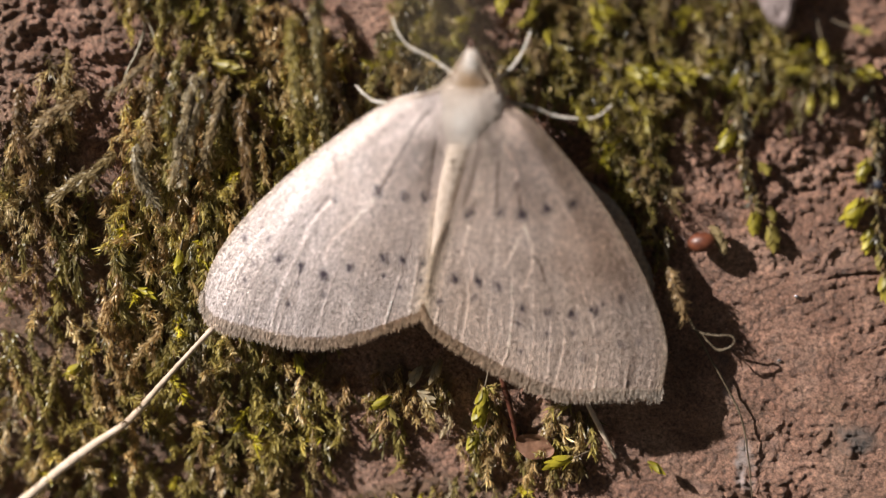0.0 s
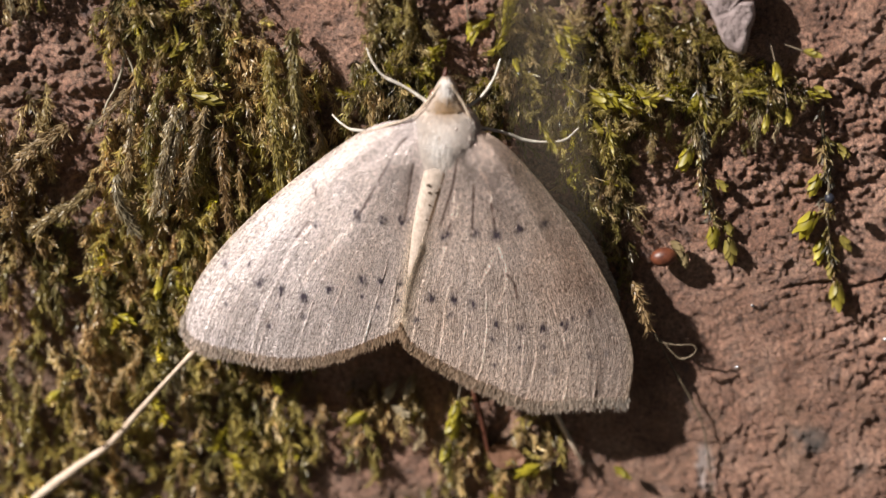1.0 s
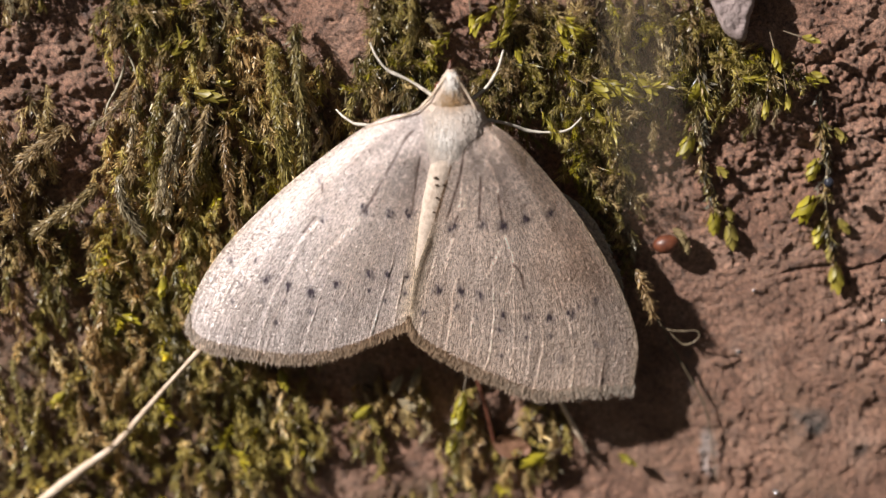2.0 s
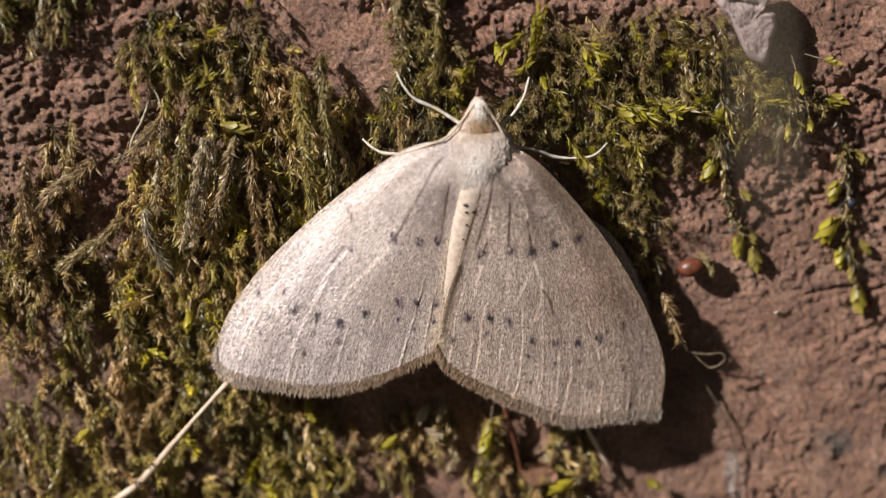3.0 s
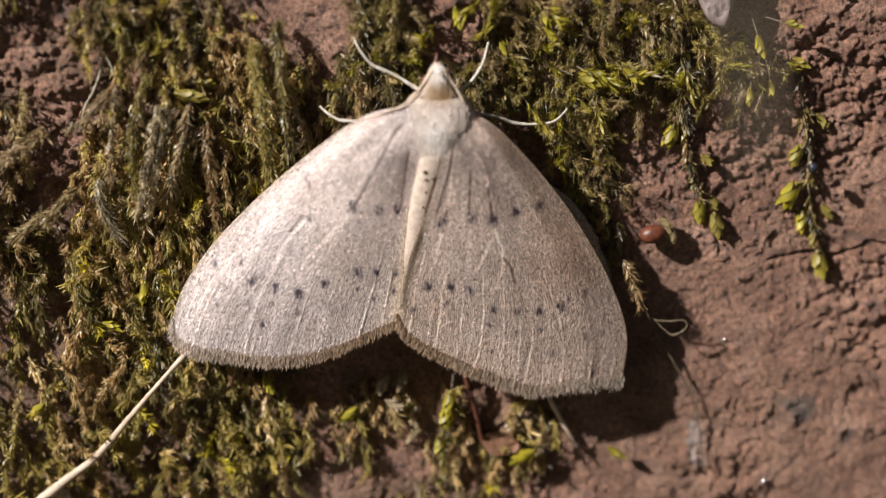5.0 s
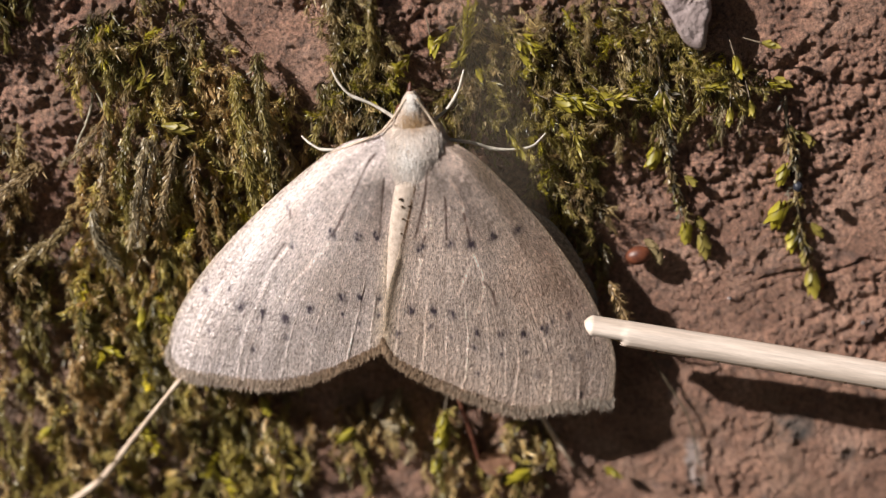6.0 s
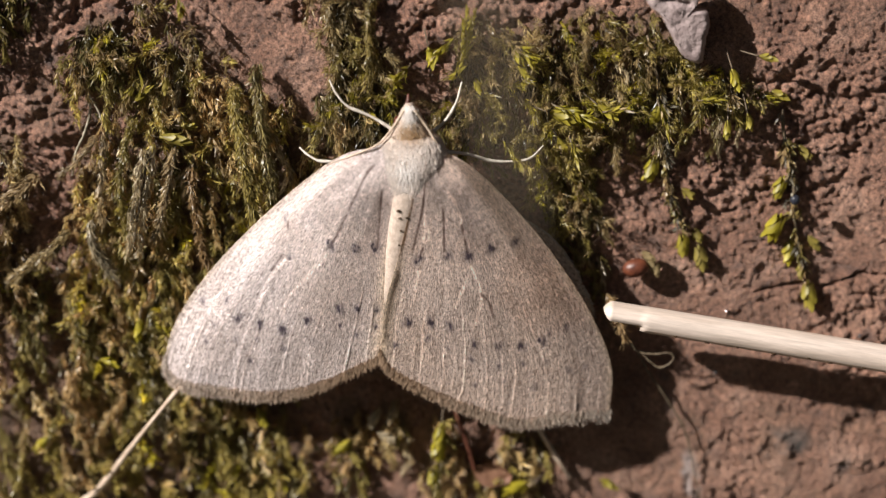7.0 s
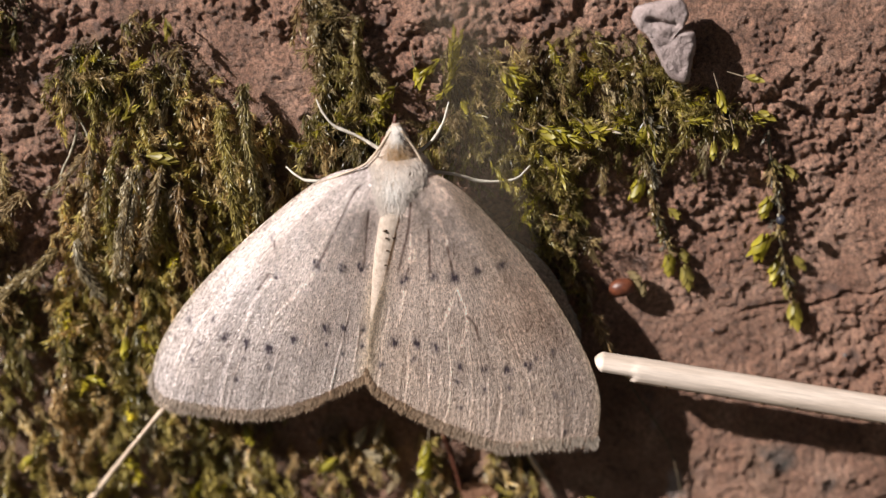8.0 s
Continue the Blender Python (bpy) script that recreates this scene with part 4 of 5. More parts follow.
# ---- loose things on the wall ----
def straw():
    """A straw held out over the wall, its end half cut away; it lies along +x from its tip."""
    ob = thing("straw", (0, 0, 0), "pale dry straw with a split cut end", "straw")
    n, sides, length = 90, 20, 42.0
    u = np.concatenate([np.linspace(0, 2.4, 36), np.linspace(2.6, length, n - 36)])
    ang = np.arange(sides) * 2 * math.pi / sides
    U, A = np.meshgrid(u, ang, indexing="ij")
    r = 0.60 + 0.003 * U
    z, h = np.sin(A) * r, np.cos(A) * r
    gone = 1 - smooth(1.75, 2.0, U + 0.14 * np.sin(A * 5))
    z = np.where(z < -0.16, z * (1 - gone) + gone * (-0.16 + 0.04 * np.sin(A * 3)), z)
    tip = np.sqrt(np.clip(U / 0.32, 0.02, 1))
    z = 0.2 + (z - 0.2) * tip
    h = h * (0.25 + 0.75 * tip) * (1 - 0.12 * gone) + 0.015 * np.sin(A * 7)
    v = np.stack([U, z, h], -1).reshape(-1, 3)
    i, j = np.meshgrid(np.arange(n - 1), np.arange(sides), indexing="ij")
    q = np.stack([i * sides + j, i * sides + (j + 1) % sides, (i + 1) * sides + (j + 1) % sides, (i + 1) * sides + j], -1).reshape(-1, 4)
    v = np.vstack([v, [[0, 0.2, 0]], [[length, 0, 0]]])
    k = np.arange(sides)
    caps = np.vstack([np.stack([np.full(sides, n * sides), (k + 1) % sides, k], 1), np.stack([np.full(sides, n * sides + 1), (n - 1) * sides + k, (n - 1) * sides + (k + 1) % sides], 1)])
    part("stem", to_world(v), [q, caps], STRAW, ob)
    rng = np.random.RandomState(3)
    for k in range(5):
        a = rng.uniform(-0.3, 0.35)
        v, f = tube([(2.2, -0.28 - 0.04 * k, a), (1.75, -0.28 - 0.045 * k, a + 0.05), (1.1 + 0.17 * k, -0.27 - 0.05 * k, a + 0.08)], (0.05, 0.04, 0.012), 8, 5)
        part("splinter", v, f, PITH if k % 2 else STRAW, ob, "frayed splinter of straw")
    for x, z, s in ((3.4, -0.42, 0.5), (4.9, -0.5, 0.7), (6.3, -0.46, 0.4), (8.0, -0.5, 0.8), (9.6, -0.40, 0.5), (10.6, -0.48, 1.0), (12.2, -0.45, 0.6), (13.6, -0.5, 0.8)):
        r = 0.60 + 0.003 * x
        v, f = ellipsoid((x, z, math.sqrt(r * r - z * z)), (0.2 * s, 0.07, 0.05), 0, 10, 6)
        part("blemish", v, f, SPECK, ob, "dark brown speck")
    return ob


def stem_thing(name, label, category, pts, radii, mat_, sides=8, lumps=0.2, n=40, seed=0):
    """A single thin stem, stalk or filament lying on the wall."""
    ob = thing(name, pts[0], label, category)
    v, f = tube(pts, radii, n, sides, lumps, seed)
    part("stem", v, f, mat_, ob)
    return ob


def bud(parent, at, size, turn, tint, seed, leaf_label="", plump=1.0):
    """A plump shoot tip: pointed concave leaves overlapping round a thin core, each a part of its own.
    turn: degrees from straight down."""
    rng = np.random.RandomState(seed)
    c, s = math.cos(radians(turn)), math.sin(radians(turn))
    way, side, up = np.array([s, -c, 0.12]), np.array([c, s, 0.0]), np.array([0, 0, 1.0])
    core = part("core", *tube([np.array(at) - way * size * 0.5, at, np.array(at) + way * size * 0.3], (0.05 * size, 0.1 * size, 0.03 * size), 8, 6), BUD, parent, "", np.tile(tint * 0.8, (50, 1)))
    nu, nv = 8, 5
    fat0 = rng.uniform(0.19, 0.25) * plump
    for k in range(13):
        a0 = k * 2.4 + rng.rand() * 0.6
        start = -0.5 + 0.047 * k
        long_ = rng.uniform(0.42, 0.6)
        u, w = np.meshgrid(np.linspace(0, 1, nu), np.linspace(-1, 1, nv), indexing="ij")
        along = start + u * long_
        fat = fat0 * np.sqrt(np.clip(1 - (np.clip(along, -0.5, 0.56) / 0.6) ** 2, 0.015, 1)) * (1 + 0.015 * (13 - k)) + rng.uniform(0.0, 0.03 if plump == 1 else 0.16) * u ** 2
        half = 0.95 * np.sin(np.clip(u * 0.93 + 0.07, 0, 1) * math.pi) ** 0.9 * (1 - 0.45 * u) + 0.01
        ang = a0 + w * half
        rad = fat * (1 + 0.06 * np.abs(w))
        p = (along[..., None] * way + (rad * np.cos(ang))[..., None] * side + (rad * np.sin(ang))[..., None] * up) * size + np.array(at)
        i, j = np.meshgrid(np.arange(nu - 1), np.arange(nv - 1), indexing="ij")
        q = np.stack([i * nv + j, i * nv + j + 1, (i + 1) * nv + j + 1, (i + 1) * nv + j], -1).reshape(-1, 4)
        shade = tint * rng.uniform(0.75, 1.15) * (0.6 + 0.7 * u[..., None] * rng.uniform(0.6, 1.1))
        brown = (smooth(0.25, 0.0, u) * rng.uniform(0.2, 0.9))[..., None]
        part("leaf", to_world(p.reshape(-1, 3)), [q], BUD, core, leaf_label, (shade * (1 - brown) + BROWN * brown).reshape(-1, 3))
    return core


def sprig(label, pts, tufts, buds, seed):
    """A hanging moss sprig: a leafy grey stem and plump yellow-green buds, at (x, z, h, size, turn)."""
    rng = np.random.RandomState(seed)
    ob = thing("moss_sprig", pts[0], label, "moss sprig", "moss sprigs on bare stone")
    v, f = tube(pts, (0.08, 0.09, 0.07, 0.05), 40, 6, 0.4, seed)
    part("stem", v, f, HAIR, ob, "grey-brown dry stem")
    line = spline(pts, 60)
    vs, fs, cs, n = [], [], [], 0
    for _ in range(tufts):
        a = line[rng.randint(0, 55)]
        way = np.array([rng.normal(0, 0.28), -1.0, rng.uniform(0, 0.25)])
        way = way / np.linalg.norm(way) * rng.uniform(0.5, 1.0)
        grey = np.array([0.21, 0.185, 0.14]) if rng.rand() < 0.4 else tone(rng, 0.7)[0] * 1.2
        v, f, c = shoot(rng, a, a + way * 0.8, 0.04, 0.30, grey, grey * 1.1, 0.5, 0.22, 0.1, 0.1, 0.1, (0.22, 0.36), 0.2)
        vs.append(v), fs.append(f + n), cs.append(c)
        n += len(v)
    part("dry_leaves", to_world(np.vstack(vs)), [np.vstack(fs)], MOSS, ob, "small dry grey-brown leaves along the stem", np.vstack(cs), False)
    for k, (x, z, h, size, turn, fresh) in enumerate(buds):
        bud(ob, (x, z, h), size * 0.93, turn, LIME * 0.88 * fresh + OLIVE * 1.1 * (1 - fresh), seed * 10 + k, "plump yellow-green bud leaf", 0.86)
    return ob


def lone_bud(at, size, turn, fresh, seed):
    """A single bright shoot tip standing out of the moss."""
    ob = thing("moss_shoot", at, "bright yellow-green moss shoot tip", "moss shoot", "bright shoot tips in the moss")
    bud(ob, at, size * 0.85, turn, LIME * 0.9 * fresh + OLIVE * 1.1 * (1 - fresh), seed, "", 0.6)
    rng = np.random.RandomState(seed)
    c, s = math.cos(radians(turn)), math.sin(radians(turn))
    a = np.array(at) - np.array([s, -c, 0]) * size * 0.45
    v, f = tube([a - np.array([s * 0.8, -c * 0.8, 0.35]), a], (0.03, 0.045), 8, 6, 0.3, seed)
    part("stem", v, f, HAIR, ob)
    return ob


def spray(x0, z0, x1, z1, fresh, thick, seed):
    """A feathery shoot tip: slim leaves that flare from a short stem."""
    rng = np.random.RandomState(seed)
    a, b = np.array([x0, z0, 1.15]), np.array([x1, z1, 1.5])
    ob = thing("moss_shoot", a, "feathery yellow-green moss shoot tip", "moss shoot", "bright shoot tips in the moss")
    v, f = tube([a - np.array([0, 0, 0.6]), a, (a + b) / 2], (0.03, 0.045, 0.02), 8, 6, 0.3, seed)
    part("stem", v, f, HAIR, ob)
    tint = LIME * 0.75 * fresh + OLIVE * 1.1 * (1 - fresh)
    vs, fs, cs, n = [], [], [], 0
    for k in range(thick):
        v, f, c = shoot(rng, a + rng.normal(0, 0.05, 3), b + rng.normal(0, 0.12, 3), 0.05, 0.46, tint * rng.uniform(0.6, 0.95), tint * 1.1, 0.55, 0.22, 0.06, 0.05, 0.1, (0.16, 0.26), 0.1, 0.03, 0.06)
        vs.append(v), fs.append(f + n), cs.append(c)
        n += len(v)
    part("foliage", to_world(np.vstack(vs)), [np.vstack(fs)], BUD, ob, "slim yellow-green leaves", np.vstack(cs))
    return ob


def lichen_flake():
    """A thick, lobed crust with a hooked notch near its upper edge."""
    ob = thing("lichen_flake", (13.5, 11.0, 0.2), "pinkish-grey lobed flake of lichen crust stuck in moss", "lichen")
    rng = np.random.RandomState(9)
    rings, n = 16, 110
    edge = spline([(11.83, 12.19), (12.09, 12.70), (12.93, 12.89), (13.88, 13.05), (14.34, 12.55), (14.26, 12.03), (13.96, 11.78), (13.78, 11.65), (13.72, 11.29), (13.84, 11.39), (14.04, 11.52), (14.59, 11.48), (14.67, 10.91), (14.47, 10.04), (14.30, 9.18), (13.77, 9.29), (13.32, 9.70), (12.95, 10.50), (12.47, 11.47), (12.05, 11.82), (11.83, 12.19)], n + 1)[:-1]
    mid = np.array([13.37, 11.04])
    vs = []
    for k in range(rings):
        t = k / (rings - 1)
        q = mid + (edge - mid) * (1 - t * 0.985)
        lump = 0.2 * fbm(q[:, 0] / 0.7, q[:, 1] / 0.7, 2, 55) + 0.12 * fbm(q[:, 0] / 0.22, q[:, 1] / 0.22, 2, 56)
        notch = 0.42 * np.exp(-((q[:, 1] - 12.17 - -0.223 * (q[:, 0] - 12.55)) / 0.11) ** 2) * smooth(12.40, 12.70, q[:, 0]) * (1 - smooth(13.67, 13.97, q[:, 0]))
        h = 1.05 + 0.28 * min(1, t * 5) ** 0.5 + lump * min(1, 0.3 + t * 4) - notch
        vs.append(np.stack([q[:, 0] + rng.normal(0, 0.012, n) * (1 - t), q[:, 1] + rng.normal(0, 0.012, n) * (1 - t), h], 1))
    low = vs[0].copy()
    low[:, 2] -= 0.45
    under = mid + (edge - mid) * 0.1
    vs = [np.stack([under[:, 0], under[:, 1], np.full(n, 0.5)], 1), low] + vs
    v = np.vstack(vs)
    i, j = np.meshgrid(np.arange(len(vs) - 1), np.arange(n), indexing="ij")
    q = np.stack([i * n + j, (i + 1) * n + j, (i + 1) * n + (j + 1) % n, i * n + (j + 1) % n], -1).reshape(-1, 4)
    part("crust", to_world(v), [q], FLAKE, ob)
    return ob


def seed_thing():
    ob = thing("seed", (11.18, -0.43, 0.4), "small glossy red-brown seed beside dry moss leaves", "seed")
    v, f = ellipsoid((11.1, -0.42, 0.7), (0.62, 0.44, 0.42), 10, 24, 16)
    part("shell", v, f, SEED, ob)
    for k, (x, z, t) in enumerate(((11.85, -0.35, 20), (11.7, 0.05, 60), (12.05, -0.6, 5))):
        bud(ob, (x, z, 0.55), 0.75, t, TAN * 0.7 + OLIVE * 0.3, 300 + k, "dry tan bract")
    return ob


def dead_leaf():
    ob = thing("leaf_fragment", (4.0, -10.4, 0.3), "small reddish-brown dead leaf fragment", "leaf")
    u, w = np.meshgrid(np.linspace(0, 1, 22), np.linspace(-1, 1, 13), indexing="ij")
    half = 0.62 * np.sin(np.clip(u * 0.9 + 0.08, 0, 1) * math.pi) ** 0.6
    x, z = 3.1 + 1.75 * u, -10.35 + w * half - 0.25 * u
    h = 0.55 + 0.18 * w ** 2 + 0.25 * fbm(u * 3, w * 2, 3, 77) + wall_h(x * 0 + 4, z * 0 - 10.4)
    top = np.stack([x, z, h], -1).reshape(-1, 3)
    low = top - np.array([0, 0, 0.05])
    i, j = np.meshgrid(np.arange(21), np.arange(12), indexing="ij")
    q = np.stack([i * 13 + j, (i + 1) * 13 + j, (i + 1) * 13 + j + 1, i * 13 + j + 1], -1).reshape(-1, 4)
    part("blade", to_world(np.vstack([top, low])), [q, q[:, ::-1] + 286], DEADLEAF, ob)
    return ob


def ground():
    """Bare earth at the wall's foot, out to the horizon."""
    n, m = 48, 40
    r = np.concatenate([[0], 0.25 * 1.26 ** np.arange(m - 1)])
    ang = np.arange(n) * 2 * math.pi / n
    R, A = np.meshgrid(r, ang, indexing="ij")
    x, y = R * np.cos(A), R * np.sin(A)
    z = GROUND_Z * MM + 0.03 * fbm(x * 2, y * 2, 4, 5) * np.minimum(1, R) + 0.3 * fbm(x / 30, y / 30, 3, 6) * smooth(4, 40, R)
    i, j = np.meshgrid(np.arange(m - 1), np.arange(n), indexing="ij")
    q = np.stack([i * n + j, (i + 1) * n + j, (i + 1) * n + (j + 1) % n, i * n + (j + 1) % n], -1).reshape(-1, 4)
    me = np_mesh("ground", np.stack([x, y, z], -1).reshape(-1, 3), [q], EARTH)
    return tagged(new("ground", me), "bare brown earth at the foot of the wall", "ground", kind="structure")


ground()
stone_wall()
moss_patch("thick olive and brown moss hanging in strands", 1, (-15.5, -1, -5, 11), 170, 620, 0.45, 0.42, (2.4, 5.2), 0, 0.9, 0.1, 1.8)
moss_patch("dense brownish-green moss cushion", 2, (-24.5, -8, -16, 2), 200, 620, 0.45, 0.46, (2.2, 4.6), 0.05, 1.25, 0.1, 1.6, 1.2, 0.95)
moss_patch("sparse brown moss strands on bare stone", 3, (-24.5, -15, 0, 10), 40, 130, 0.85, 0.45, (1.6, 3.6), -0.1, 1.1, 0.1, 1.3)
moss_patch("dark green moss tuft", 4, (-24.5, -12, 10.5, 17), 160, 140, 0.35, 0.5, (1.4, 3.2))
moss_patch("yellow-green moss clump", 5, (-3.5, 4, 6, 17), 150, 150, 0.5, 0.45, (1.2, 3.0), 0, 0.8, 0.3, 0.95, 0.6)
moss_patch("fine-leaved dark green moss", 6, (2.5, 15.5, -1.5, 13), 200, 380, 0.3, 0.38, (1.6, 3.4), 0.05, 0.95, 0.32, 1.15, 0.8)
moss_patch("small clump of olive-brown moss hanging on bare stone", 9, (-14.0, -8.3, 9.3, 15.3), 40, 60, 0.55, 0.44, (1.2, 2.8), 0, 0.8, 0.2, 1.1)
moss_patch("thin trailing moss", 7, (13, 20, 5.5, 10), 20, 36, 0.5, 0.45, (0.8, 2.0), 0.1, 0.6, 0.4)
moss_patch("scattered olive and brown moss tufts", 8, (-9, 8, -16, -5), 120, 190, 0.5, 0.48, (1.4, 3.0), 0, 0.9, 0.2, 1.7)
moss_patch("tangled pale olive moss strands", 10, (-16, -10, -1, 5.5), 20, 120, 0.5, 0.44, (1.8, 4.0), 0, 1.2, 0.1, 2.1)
GOLD = TAN * 0.75 + OLIVE * 0.35
moss_strand("bleached tan moss strand hanging down", [(-13.0, 7.2, 0.7), (-13.1, 6.2, 1.0), (-13.3, 4.6, 1.1), (-13.5, 3.0, 0.9)], TAN * 0.85, TAN, 1, 0.45, 601, 0.12)
moss_strand("curved tan moss strand on bare stone", [(-13.2, 7.0, 0.8), (-13.9, 6.4, 1.0), (-14.6, 5.8, 1.0), (-15.2, 5.3, 0.8)], TAN * 0.9, TAN, 1, 0.4, 602, 0.12)
moss_strand("thick bleached moss strand with twisted leaves", [(-10.9, 6.6, 0.9), (-11.1, 5.6, 1.4), (-11.6, 3.6, 1.6), (-12.1, 1.6, 1.3)], BLEACHED * 1.05, TAN, 2, 0.5, 603, 0.12, 0.3)
moss_strand("tan moss strand with twisted leaves", [(-9.7, 6.5, 0.9), (-9.85, 5.6, 1.4), (-10.4, 3.8, 1.5), (-10.9, 2.3, 1.2)], TAN * 0.8, TAN, 2, 0.48, 604, 0.14, 0.3)
moss_strand("olive moss strand with a yellow-green top", [(-11.3, 8.2, 0.8), (-11.8, 7.2, 1.1), (-12.4, 5.0, 1.2), (-12.3, 2.8, 1.0)], OLIVE * 0.9, GOLD, 2, 0.42, 605, 0.25)
moss_strand("brown curled moss strand", [(-16.2, 5.5, 0.8), (-16.9, 5.0, 1.3), (-17.8, 4.4, 1.3), (-18.8, 3.6, 0.9)], TAN * 0.6 + BROWN * 0.4, TAN * 0.8, 3, 0.5, 606, 0.16)
moss_strand("golden-brown curled moss strand", [(-15.0, 2.6, 0.9), (-15.8, 1.9, 1.4), (-17.0, 1.2, 1.4), (-18.2, 0.3, 1.0)], GOLD * 0.85, GOLD, 3, 0.52, 607, 0.2)
moss_strand("long olive-grey moss strand", [(-5.6, 10.0, 0.7), (-5.7, 8.4, 1.3), (-5.5, 6.2, 1.4), (-5.3, 3.6, 1.2)], OLIVE * 0.8 + BLEACHED * 0.2, GOLD, 2, 0.5, 608, 0.22, 0.25)
moss_strand("thick yellow-olive moss strand", [(-6.8, 9.2, 0.8), (-6.7, 7.8, 1.5), (-6.5, 5.6, 1.7), (-6.3, 3.2, 1.5)], OLIVE * 1.15, GOLD, 3, 0.5, 609, 0.22, 0.12)
moss_strand("reddish-brown moss strand hanging down", [(-9.0, 5.6, 0.9), (-9.05, 4.4, 1.4), (-8.9, 2.6, 1.4), (-8.7, 0.8, 1.2)], BROWN * 1.2, TAN * 0.8, 2, 0.45, 610, 0.3)
moss_strand("pale grey dead moss strand", [(-13.9, 3.2, 0.9), (-13.9, 2.5, 1.3), (-13.6, 1.6, 1.3), (-13.2, 0.7, 1.0)], BLEACHED * 0.9, BLEACHED, 3, 0.45, 611, 0.12, 0.02)
moss_strand("golden leafy moss strand above the moth", [(-2.3, 13.8, 0.6), (-2.2, 12.4, 0.9), (-2.0, 10.8, 0.9), (-2.1, 9.0, 0.7)], GOLD * 0.9, GOLD, 2, 0.5, 612, 0.3)
moss_strand("olive-gold leafy moss strand above the moth", [(-0.3, 12.8, 0.5), (-0.6, 11.6, 0.8), (-0.5, 10.2, 0.9), (-0.8, 8.8, 0.7)], OLIVE * 0.8 + TAN * 0.2, GOLD, 2, 0.48, 613, 0.3)
moss_strand("brown moss strand reaching down", [(-19.2, 5.6, 0.6), (-19.3, 4.0, 1.1), (-18.8, 1.8, 1.2), (-18.6, -1.0, 1.0)], BROWN * 1.1, TAN * 0.7, 2, 0.45, 614, 0.2)
MOTH_THING, PUSHED_WING = moth()
STRAW_THING = straw()
stem_thing("dry_stalk", "thin tan dry stalk with a bent joint leaning on moss", "stalk", [(-9.9, -4.35, 2.05), (-10.61, -5.05, 2.0), (-12.06, -6.68, 1.8), (-13.4, -8.28, 1.5), (-14.88, -10.02, 1.3), (-16.44, -11.2, 1.3), (-18.31, -12.7, 1.3), (-20.6, -14.8, 1.2)], (0.17, 0.10, 0.12, 0.16, 0.18, 0.24, 0.22, 0.24), STALK, 10, 0.16, 90)
lichen_flake()
seed_thing()
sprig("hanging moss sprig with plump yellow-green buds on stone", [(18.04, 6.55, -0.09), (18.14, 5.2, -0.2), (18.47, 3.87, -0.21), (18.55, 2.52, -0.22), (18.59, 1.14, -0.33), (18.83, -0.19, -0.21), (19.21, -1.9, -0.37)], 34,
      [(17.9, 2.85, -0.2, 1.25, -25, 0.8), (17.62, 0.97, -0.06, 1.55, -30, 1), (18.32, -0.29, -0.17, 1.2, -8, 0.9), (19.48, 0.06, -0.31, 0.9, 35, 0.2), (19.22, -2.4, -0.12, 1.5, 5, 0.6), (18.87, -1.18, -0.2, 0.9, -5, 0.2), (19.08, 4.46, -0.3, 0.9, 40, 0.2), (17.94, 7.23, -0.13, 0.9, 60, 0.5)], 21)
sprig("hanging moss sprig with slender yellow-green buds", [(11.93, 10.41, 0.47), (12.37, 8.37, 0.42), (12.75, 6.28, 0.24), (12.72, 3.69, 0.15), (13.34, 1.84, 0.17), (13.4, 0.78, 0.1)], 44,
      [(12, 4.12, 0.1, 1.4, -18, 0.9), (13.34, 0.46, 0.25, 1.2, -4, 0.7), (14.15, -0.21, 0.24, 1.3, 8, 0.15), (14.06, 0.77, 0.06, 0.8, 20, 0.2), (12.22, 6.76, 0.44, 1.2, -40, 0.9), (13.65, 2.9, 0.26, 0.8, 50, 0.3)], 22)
for k, (x, z, size, turn, fresh) in enumerate((
        (2.18, 10.03, 1.1, 10, 1.0), (-9.68, 6.85, 1.7, 80, 0.35), (-13.8, -3.78, 1.1, 70, 1.0), (-12.26, -2.23, 1.3, -10, 1.0),
        (-17.5, -7.79, 1.3, -50, 0.9), (1.56, -8.3, 1.6, -10, 0.9), (-6.84, -6.9, 1.2, 20, 0.8), (8.02, 7.0, 1.5, 70, 0.7), (10.0, 7.13, 1.3, 50, 0.8),
        (5.05, -11.1, 1.7, -70, 1.0))):
    lone_bud((x, z, 1.0), size, turn, fresh, 400 + k)
for k, (x, z, size, turn, fresh) in enumerate((
        (-9.9, 9.3, 1.0, -5, 0.2), (-11.6, 9.0, 1.0, -30, 0.5), (-9.0, 7.4, 0.9, 85, 0.5), (0.5, 9.0, 1.1, 50, 0.9), (0.3, 8.2, 1.0, 40, 0.8), (-0.6, 7.4, 1.0, 35, 1.0),
        (6.1, 9.9, 1.3, 30, 0.8), (6.3, 9.1, 1.0, 35, 0.9), (15.8, 8.3, 1.2, 15, 0.8), (16.4, 6.3, 1.0, 10, 0.5), (15.4, 6.0, 1.0, -5, 0.6), (17.3, 9.2, 1.0, 75, 0.6),
        (3.3, 9.2, 1.0, -60, 0.8), (4.2, 8.6, 0.9, 15, 0.8), (7.9, 5.7, 0.9, 30, 0.6))):
    lone_bud((x, z, 0.9), size, turn, fresh, 450 + k)
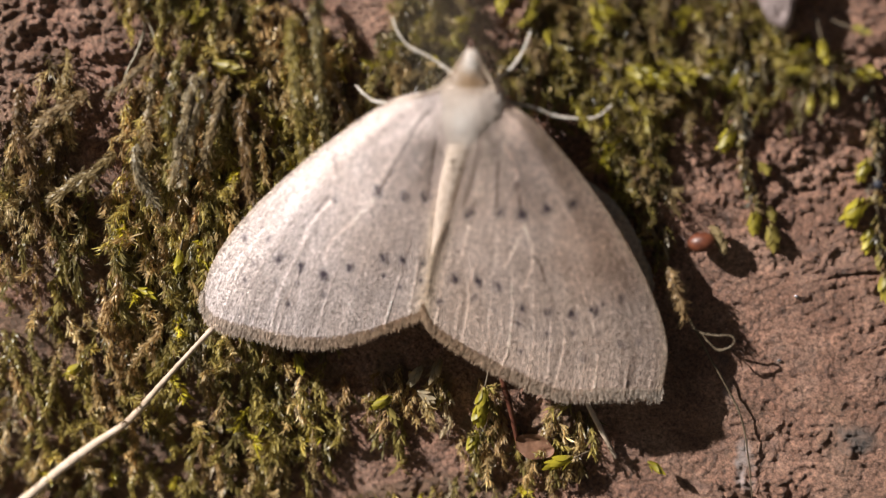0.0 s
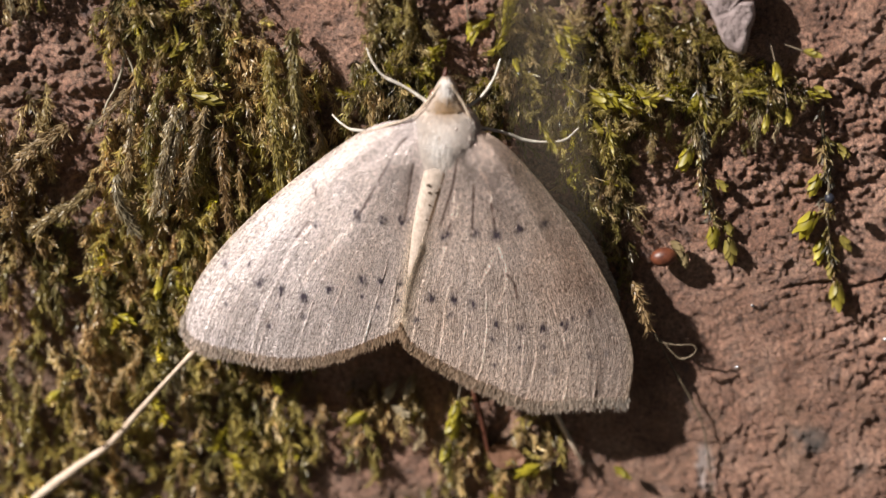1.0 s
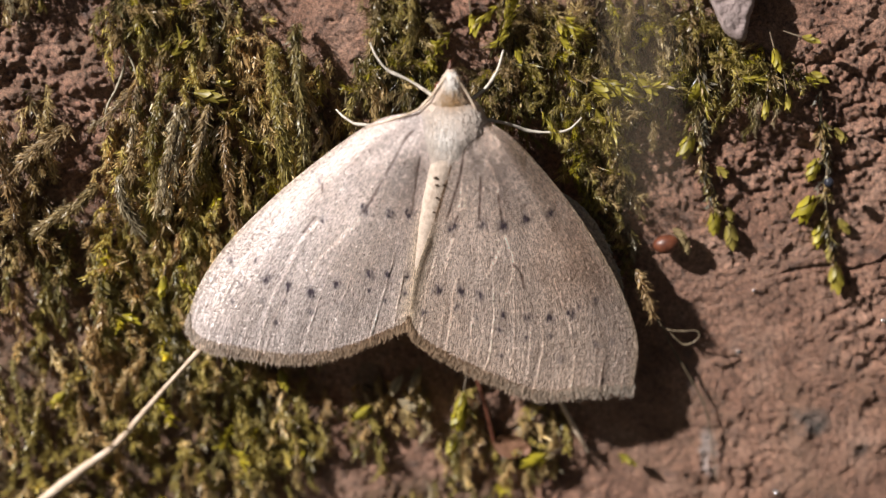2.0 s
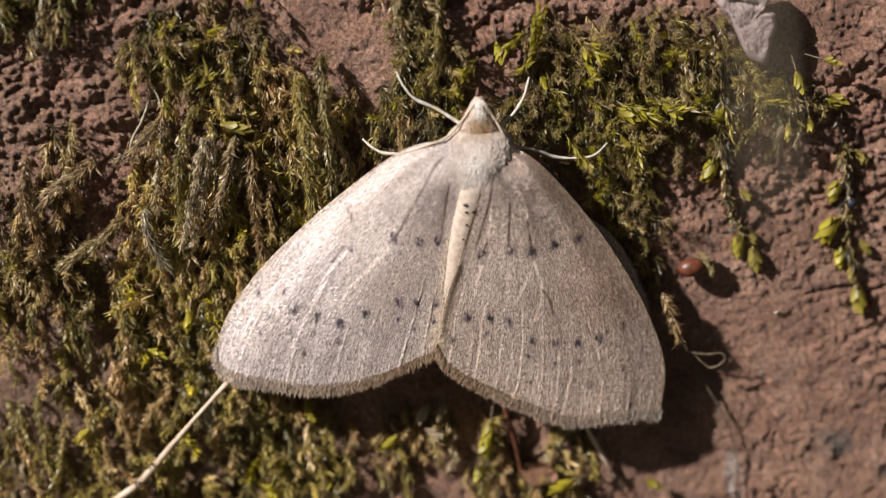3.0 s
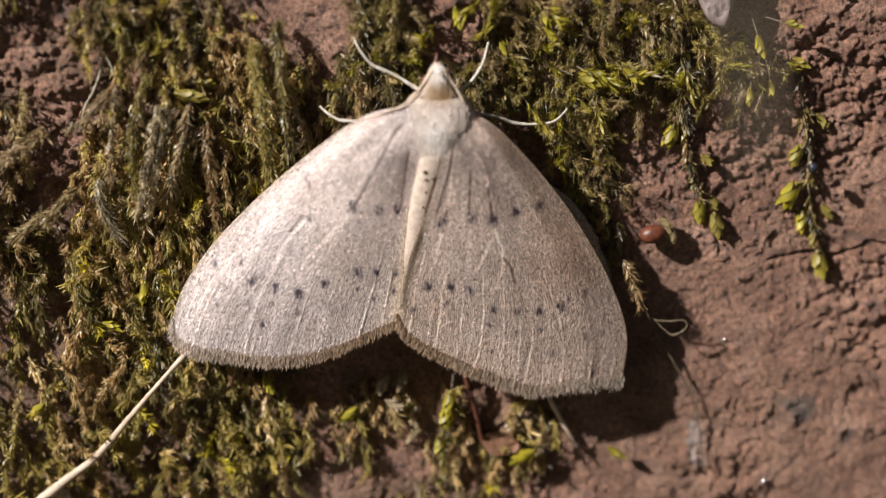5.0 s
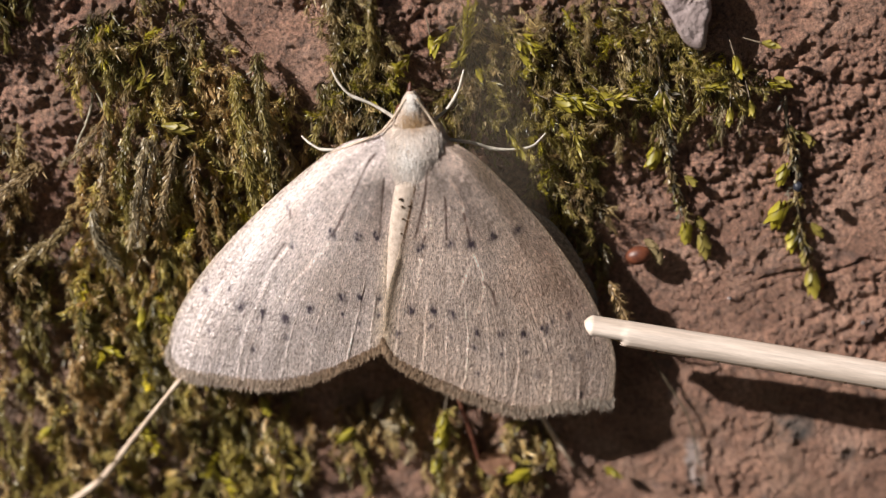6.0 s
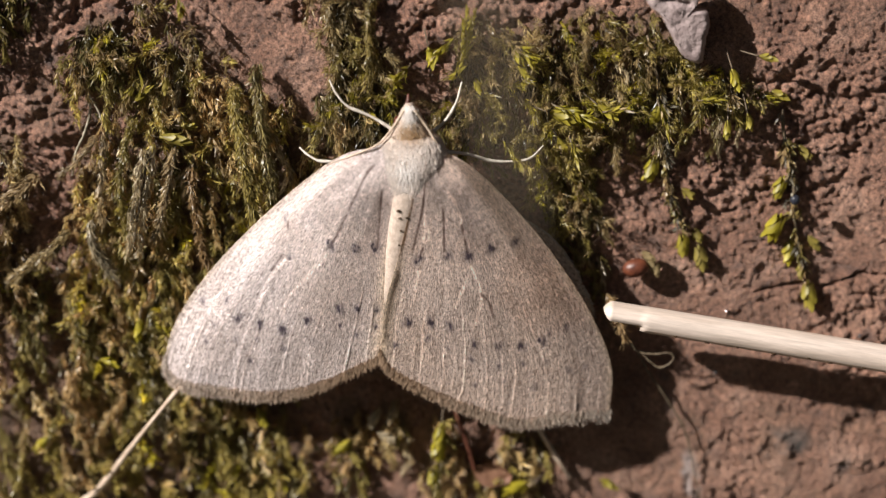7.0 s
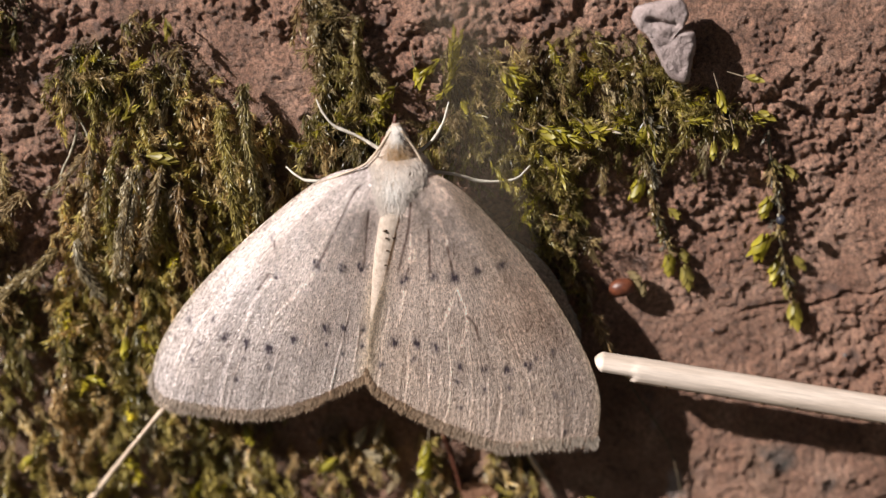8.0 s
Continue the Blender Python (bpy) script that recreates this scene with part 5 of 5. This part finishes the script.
for k, row in enumerate((
        (7.58, 7.61, 9.24, 6.9, 1.0, 3), (6.11, 10.29, 6.85, 9.81, 0.9, 2), (3.28, 9.17, 4.13, 11.95, 0.8, 3), (1.22, 9.74, 0.56, 9.16, 0.8, 2),
        (-11.34, 8.7, -10.54, 9.28, 0.6, 2), (-9.01, 13.43, -8.72, 12.72, 0.7, 2), (3.69, 6.1, 3.02, 4.98, 0.5, 3), (9.81, 7.16, 10.53, 7.36, 0.6, 2),
        (5.26, 6.06, 5.89, 5.19, 0.6, 2), (8.27, 5.99, 8.64, 4.85, 0.5, 2), (3.27, 10.87, 2.61, 10.17, 0.9, 2), (12.28, 7.51, 12.66, 6.24, 0.6, 2),
        (14.11, 7.47, 14.96, 7.66, 0.8, 2))):
    spray(*row, 700 + k)
for x, z, size, turn, tint, k in ((-1.5, -7.3, 1.1, -30, BLEACHED * 1.2, 1), (-0.6, -7.0, 1.3, -20, TAN * 0.8, 2), (-1.0, -8.3, 1.0, 60, BLEACHED, 3), (1.5, -8.9, 1.5, -15, LIME * 0.8, 4), (1.15, -10.4, 1.1, -10, LIME * 0.7, 5), (-3.1, -8.7, 1.1, -60, LIME * 0.7, 6), (-2.6, -9.3, 1.0, 30, OLIVE * 1.3, 7), (9.5, -11.2, 0.9, 60, LIME * 0.6, 8)):
    ob = thing("moss_shoot", (x, z, 0.6), "pale broken moss shoot tip" if k < 4 else "bright yellow-green moss shoot tip", "moss shoot", "bright shoot tips in the moss")
    bud(ob, (x, z, 0.75), size, turn, tint, 500 + k, "", 0.7)
moss_strand("withered brown moss strand at the wing's edge", [(9.7, -1.5, 1.0), (10.0, -2.1, 1.25), (10.25, -2.8, 1.3), (10.5, -3.5, 1.1)], BROWN * 1.1 + TAN * 0.3, TAN * 0.9, 2, 0.62, 615, 0.3, 0.35)
stem_thing("dry_filament", "thin brown plant filament curled into a loop", "filament", [(10.5, -3.4, 1.0), (10.82, -4.11, 1.0), (11.15, -4.46, 1.05), (11.88, -4.55, 1.15), (12.5, -4.5, 1.2), (12.72, -4.75, 1.2), (12.5, -5.1, 1.1), (12.04, -5.25, 1.1), (11.64, -4.95, 1.1), (11.3, -4.6, 1.0)], (0.035, 0.04, 0.06, 0.05, 0.045, 0.04, 0.05, 0.065, 0.04, 0.025), HAIR, 6, 0.6, 80)
stem_thing("root_hair", "fine pale root hair lying on stone", "root hair", [(11.0, -4.4, 0.8), (11.6, -5.7, 0.5), (12.35, -7.02, 0.35), (13.21, -8.74, 0.3), (13.64, -10.77, 0.3), (13.9, -12.68, 0.3)], (0.05, 0.05, 0.04, 0.03), HAIR, 6, 0.2, 60)
stem_thing("straw_bit", "short pale bit of dry straw", "straw", [(6.0, -7.6, 0.7), (6.5, -8.7, 0.6), (7.05, -9.8, 0.5), (7.65, -11.0, 0.4)], (0.1, 0.12, 0.12, 0.1), STALK, 8, 0.15)
stem_thing("red_stem", "dark reddish-brown broken stem", "stem", [(2.2, -6.2, 0.7), (2.5, -7.6, 0.6), (2.85, -9.0, 0.5), (3.2, -10.7, 0.4)], (0.12, 0.14, 0.14, 0.1), REDSTEM, 8, 0.2)
stem_thing("dead_stem", "bleached forked dead moss stem", "stem", [(-13.6, 9.4, 0.4), (-13.5, 8.3, 0.55), (-13.9, 7.2, 0.6), (-14.4, 6.3, 0.5), (-14.7, 5.2, 0.4)], (0.05, 0.07, 0.06, 0.05), PALE, 6, 0.4)
stem_thing("dead_stem", "bleached curled dead moss stem", "stem", [(-13.5, 9.0, 0.5), (-13.1, 8.2, 0.6), (-12.9, 7.2, 0.6), (-12.6, 6.6, 0.5)], (0.05, 0.06, 0.05, 0.03), PALE, 6, 0.4)
dead_leaf()
stem_thing("grass_stem", "thin dry grass stem arching out from the wall", "grass", [(-2.0, 76.0, 0.3), (0.0, 70.0, 14.0), (2.5, 52.0, 38.0), (4.3, 32.0, 45.0), (5.1, 20.0, 45.0), (5.8, 14.0, 44.5)], (0.25, 0.25, 0.27, 0.28, 0.27, 0.14), GRASS, 8, 0.1, 60)


def glint_bead(x, z, r, seed):
    """A tiny mirror-like bead, added on the stone to give a bright sun glint."""
    h = float(wall_h(np.array([x]), np.array([z]))[0])
    ob = thing("glint_bead", (x, z, h), "tiny mirror-bright bead added on the stone for a sun glint", "mineral grain", "mica grains in the stone")
    v, f = ellipsoid((x, z, h + r * 0.5), (r * 1.2, r, r * 0.9), seed * 30, 18, 12)
    part("grain", v, f, GLINT, ob)
    return ob


def dark_bead():
    """A tiny blue-black seed caught on the sprig's stem."""
    ob = thing("seed", (18.45, 2.55, 0.8), "tiny blue-black round seed on a moss stem", "seed")
    v, f = ellipsoid((18.45, 2.55, 0.85), (0.24, 0.26, 0.24), 20, 18, 12, 0.15)
    part("coat", v, f, INK, ob)
    v, f = ellipsoid((18.33, 2.78, 0.9), (0.09, 0.1, 0.08), 20, 10, 6)
    part("hilum", v, f, PALE, ob, "pale scar at the seed's end")
    return ob


dark_bead()
for k, (x, z, r) in enumerate(((15.35, -2.98, 0.09), (14.78, -6.07, 0.09), (21.6, -4.57, 0.1), (16.83, -13.3, 0.13))):
    glint_bead(x, z, r, k)


def motions():
    # the straw lifts the wing's front edge, which turns about the line where it lies along the body
    hinge = Vector(to_world((1.6, 6.2, 3.55))) - MOTH_THING.location
    line = Vector(to_world((1.6, 6.2, 3.55))) - Vector(to_world((-0.86, -3.3, 2.87)))

    def lifted(degrees):
        return Matrix.Translation(hinge) @ Matrix.Rotation(radians(-degrees), 4, line) @ Matrix.Translation(-hinge)
    walk(PUSHED_WING, [(0.0, lifted(0)), (5.8, lifted(0)), (7.5, lifted(0)), (7.65, lifted(0.6)), (7.85, lifted(3.2)), (8.0, lifted(4.5))])

    def at(x, z, h, turn, rise=0.0):
        return Matrix.Translation((x * MM, -h * MM, z * MM)) @ pose(0, 0, 0, 0, turn, 0) @ pose(0, 0, 0, 0, 0, -rise)
    walk(STRAW_THING, [
        (0.0, at(34, -6.71, 4.3, 11.5, -0.4)), (4.7, at(32, -6.41, 4.1, 11.5, -0.4)), (5.3, at(17, -4.31, 3.5, 11.41, -1)), (5.8, at(9.18, -2.76, 3.2, 11.61, -1)),
        (6.0, at(8.35, -2.86, 3.3, 13.16, -1)), (6.2, at(8.7, -2.66, 3.3, 13.16, -1)), (6.5, at(9.83, -1.69, 2.9, 12.06, -0.8)), (7.0, at(9.42, -1.79, 2.85, 12.86, -0.8)),
        (7.5, at(9.3, -2.34, 2.8, 12.06, -0.8)), (8.0, at(9.6, -3.36, 2.7, 12.66, -0.8))])


motions()
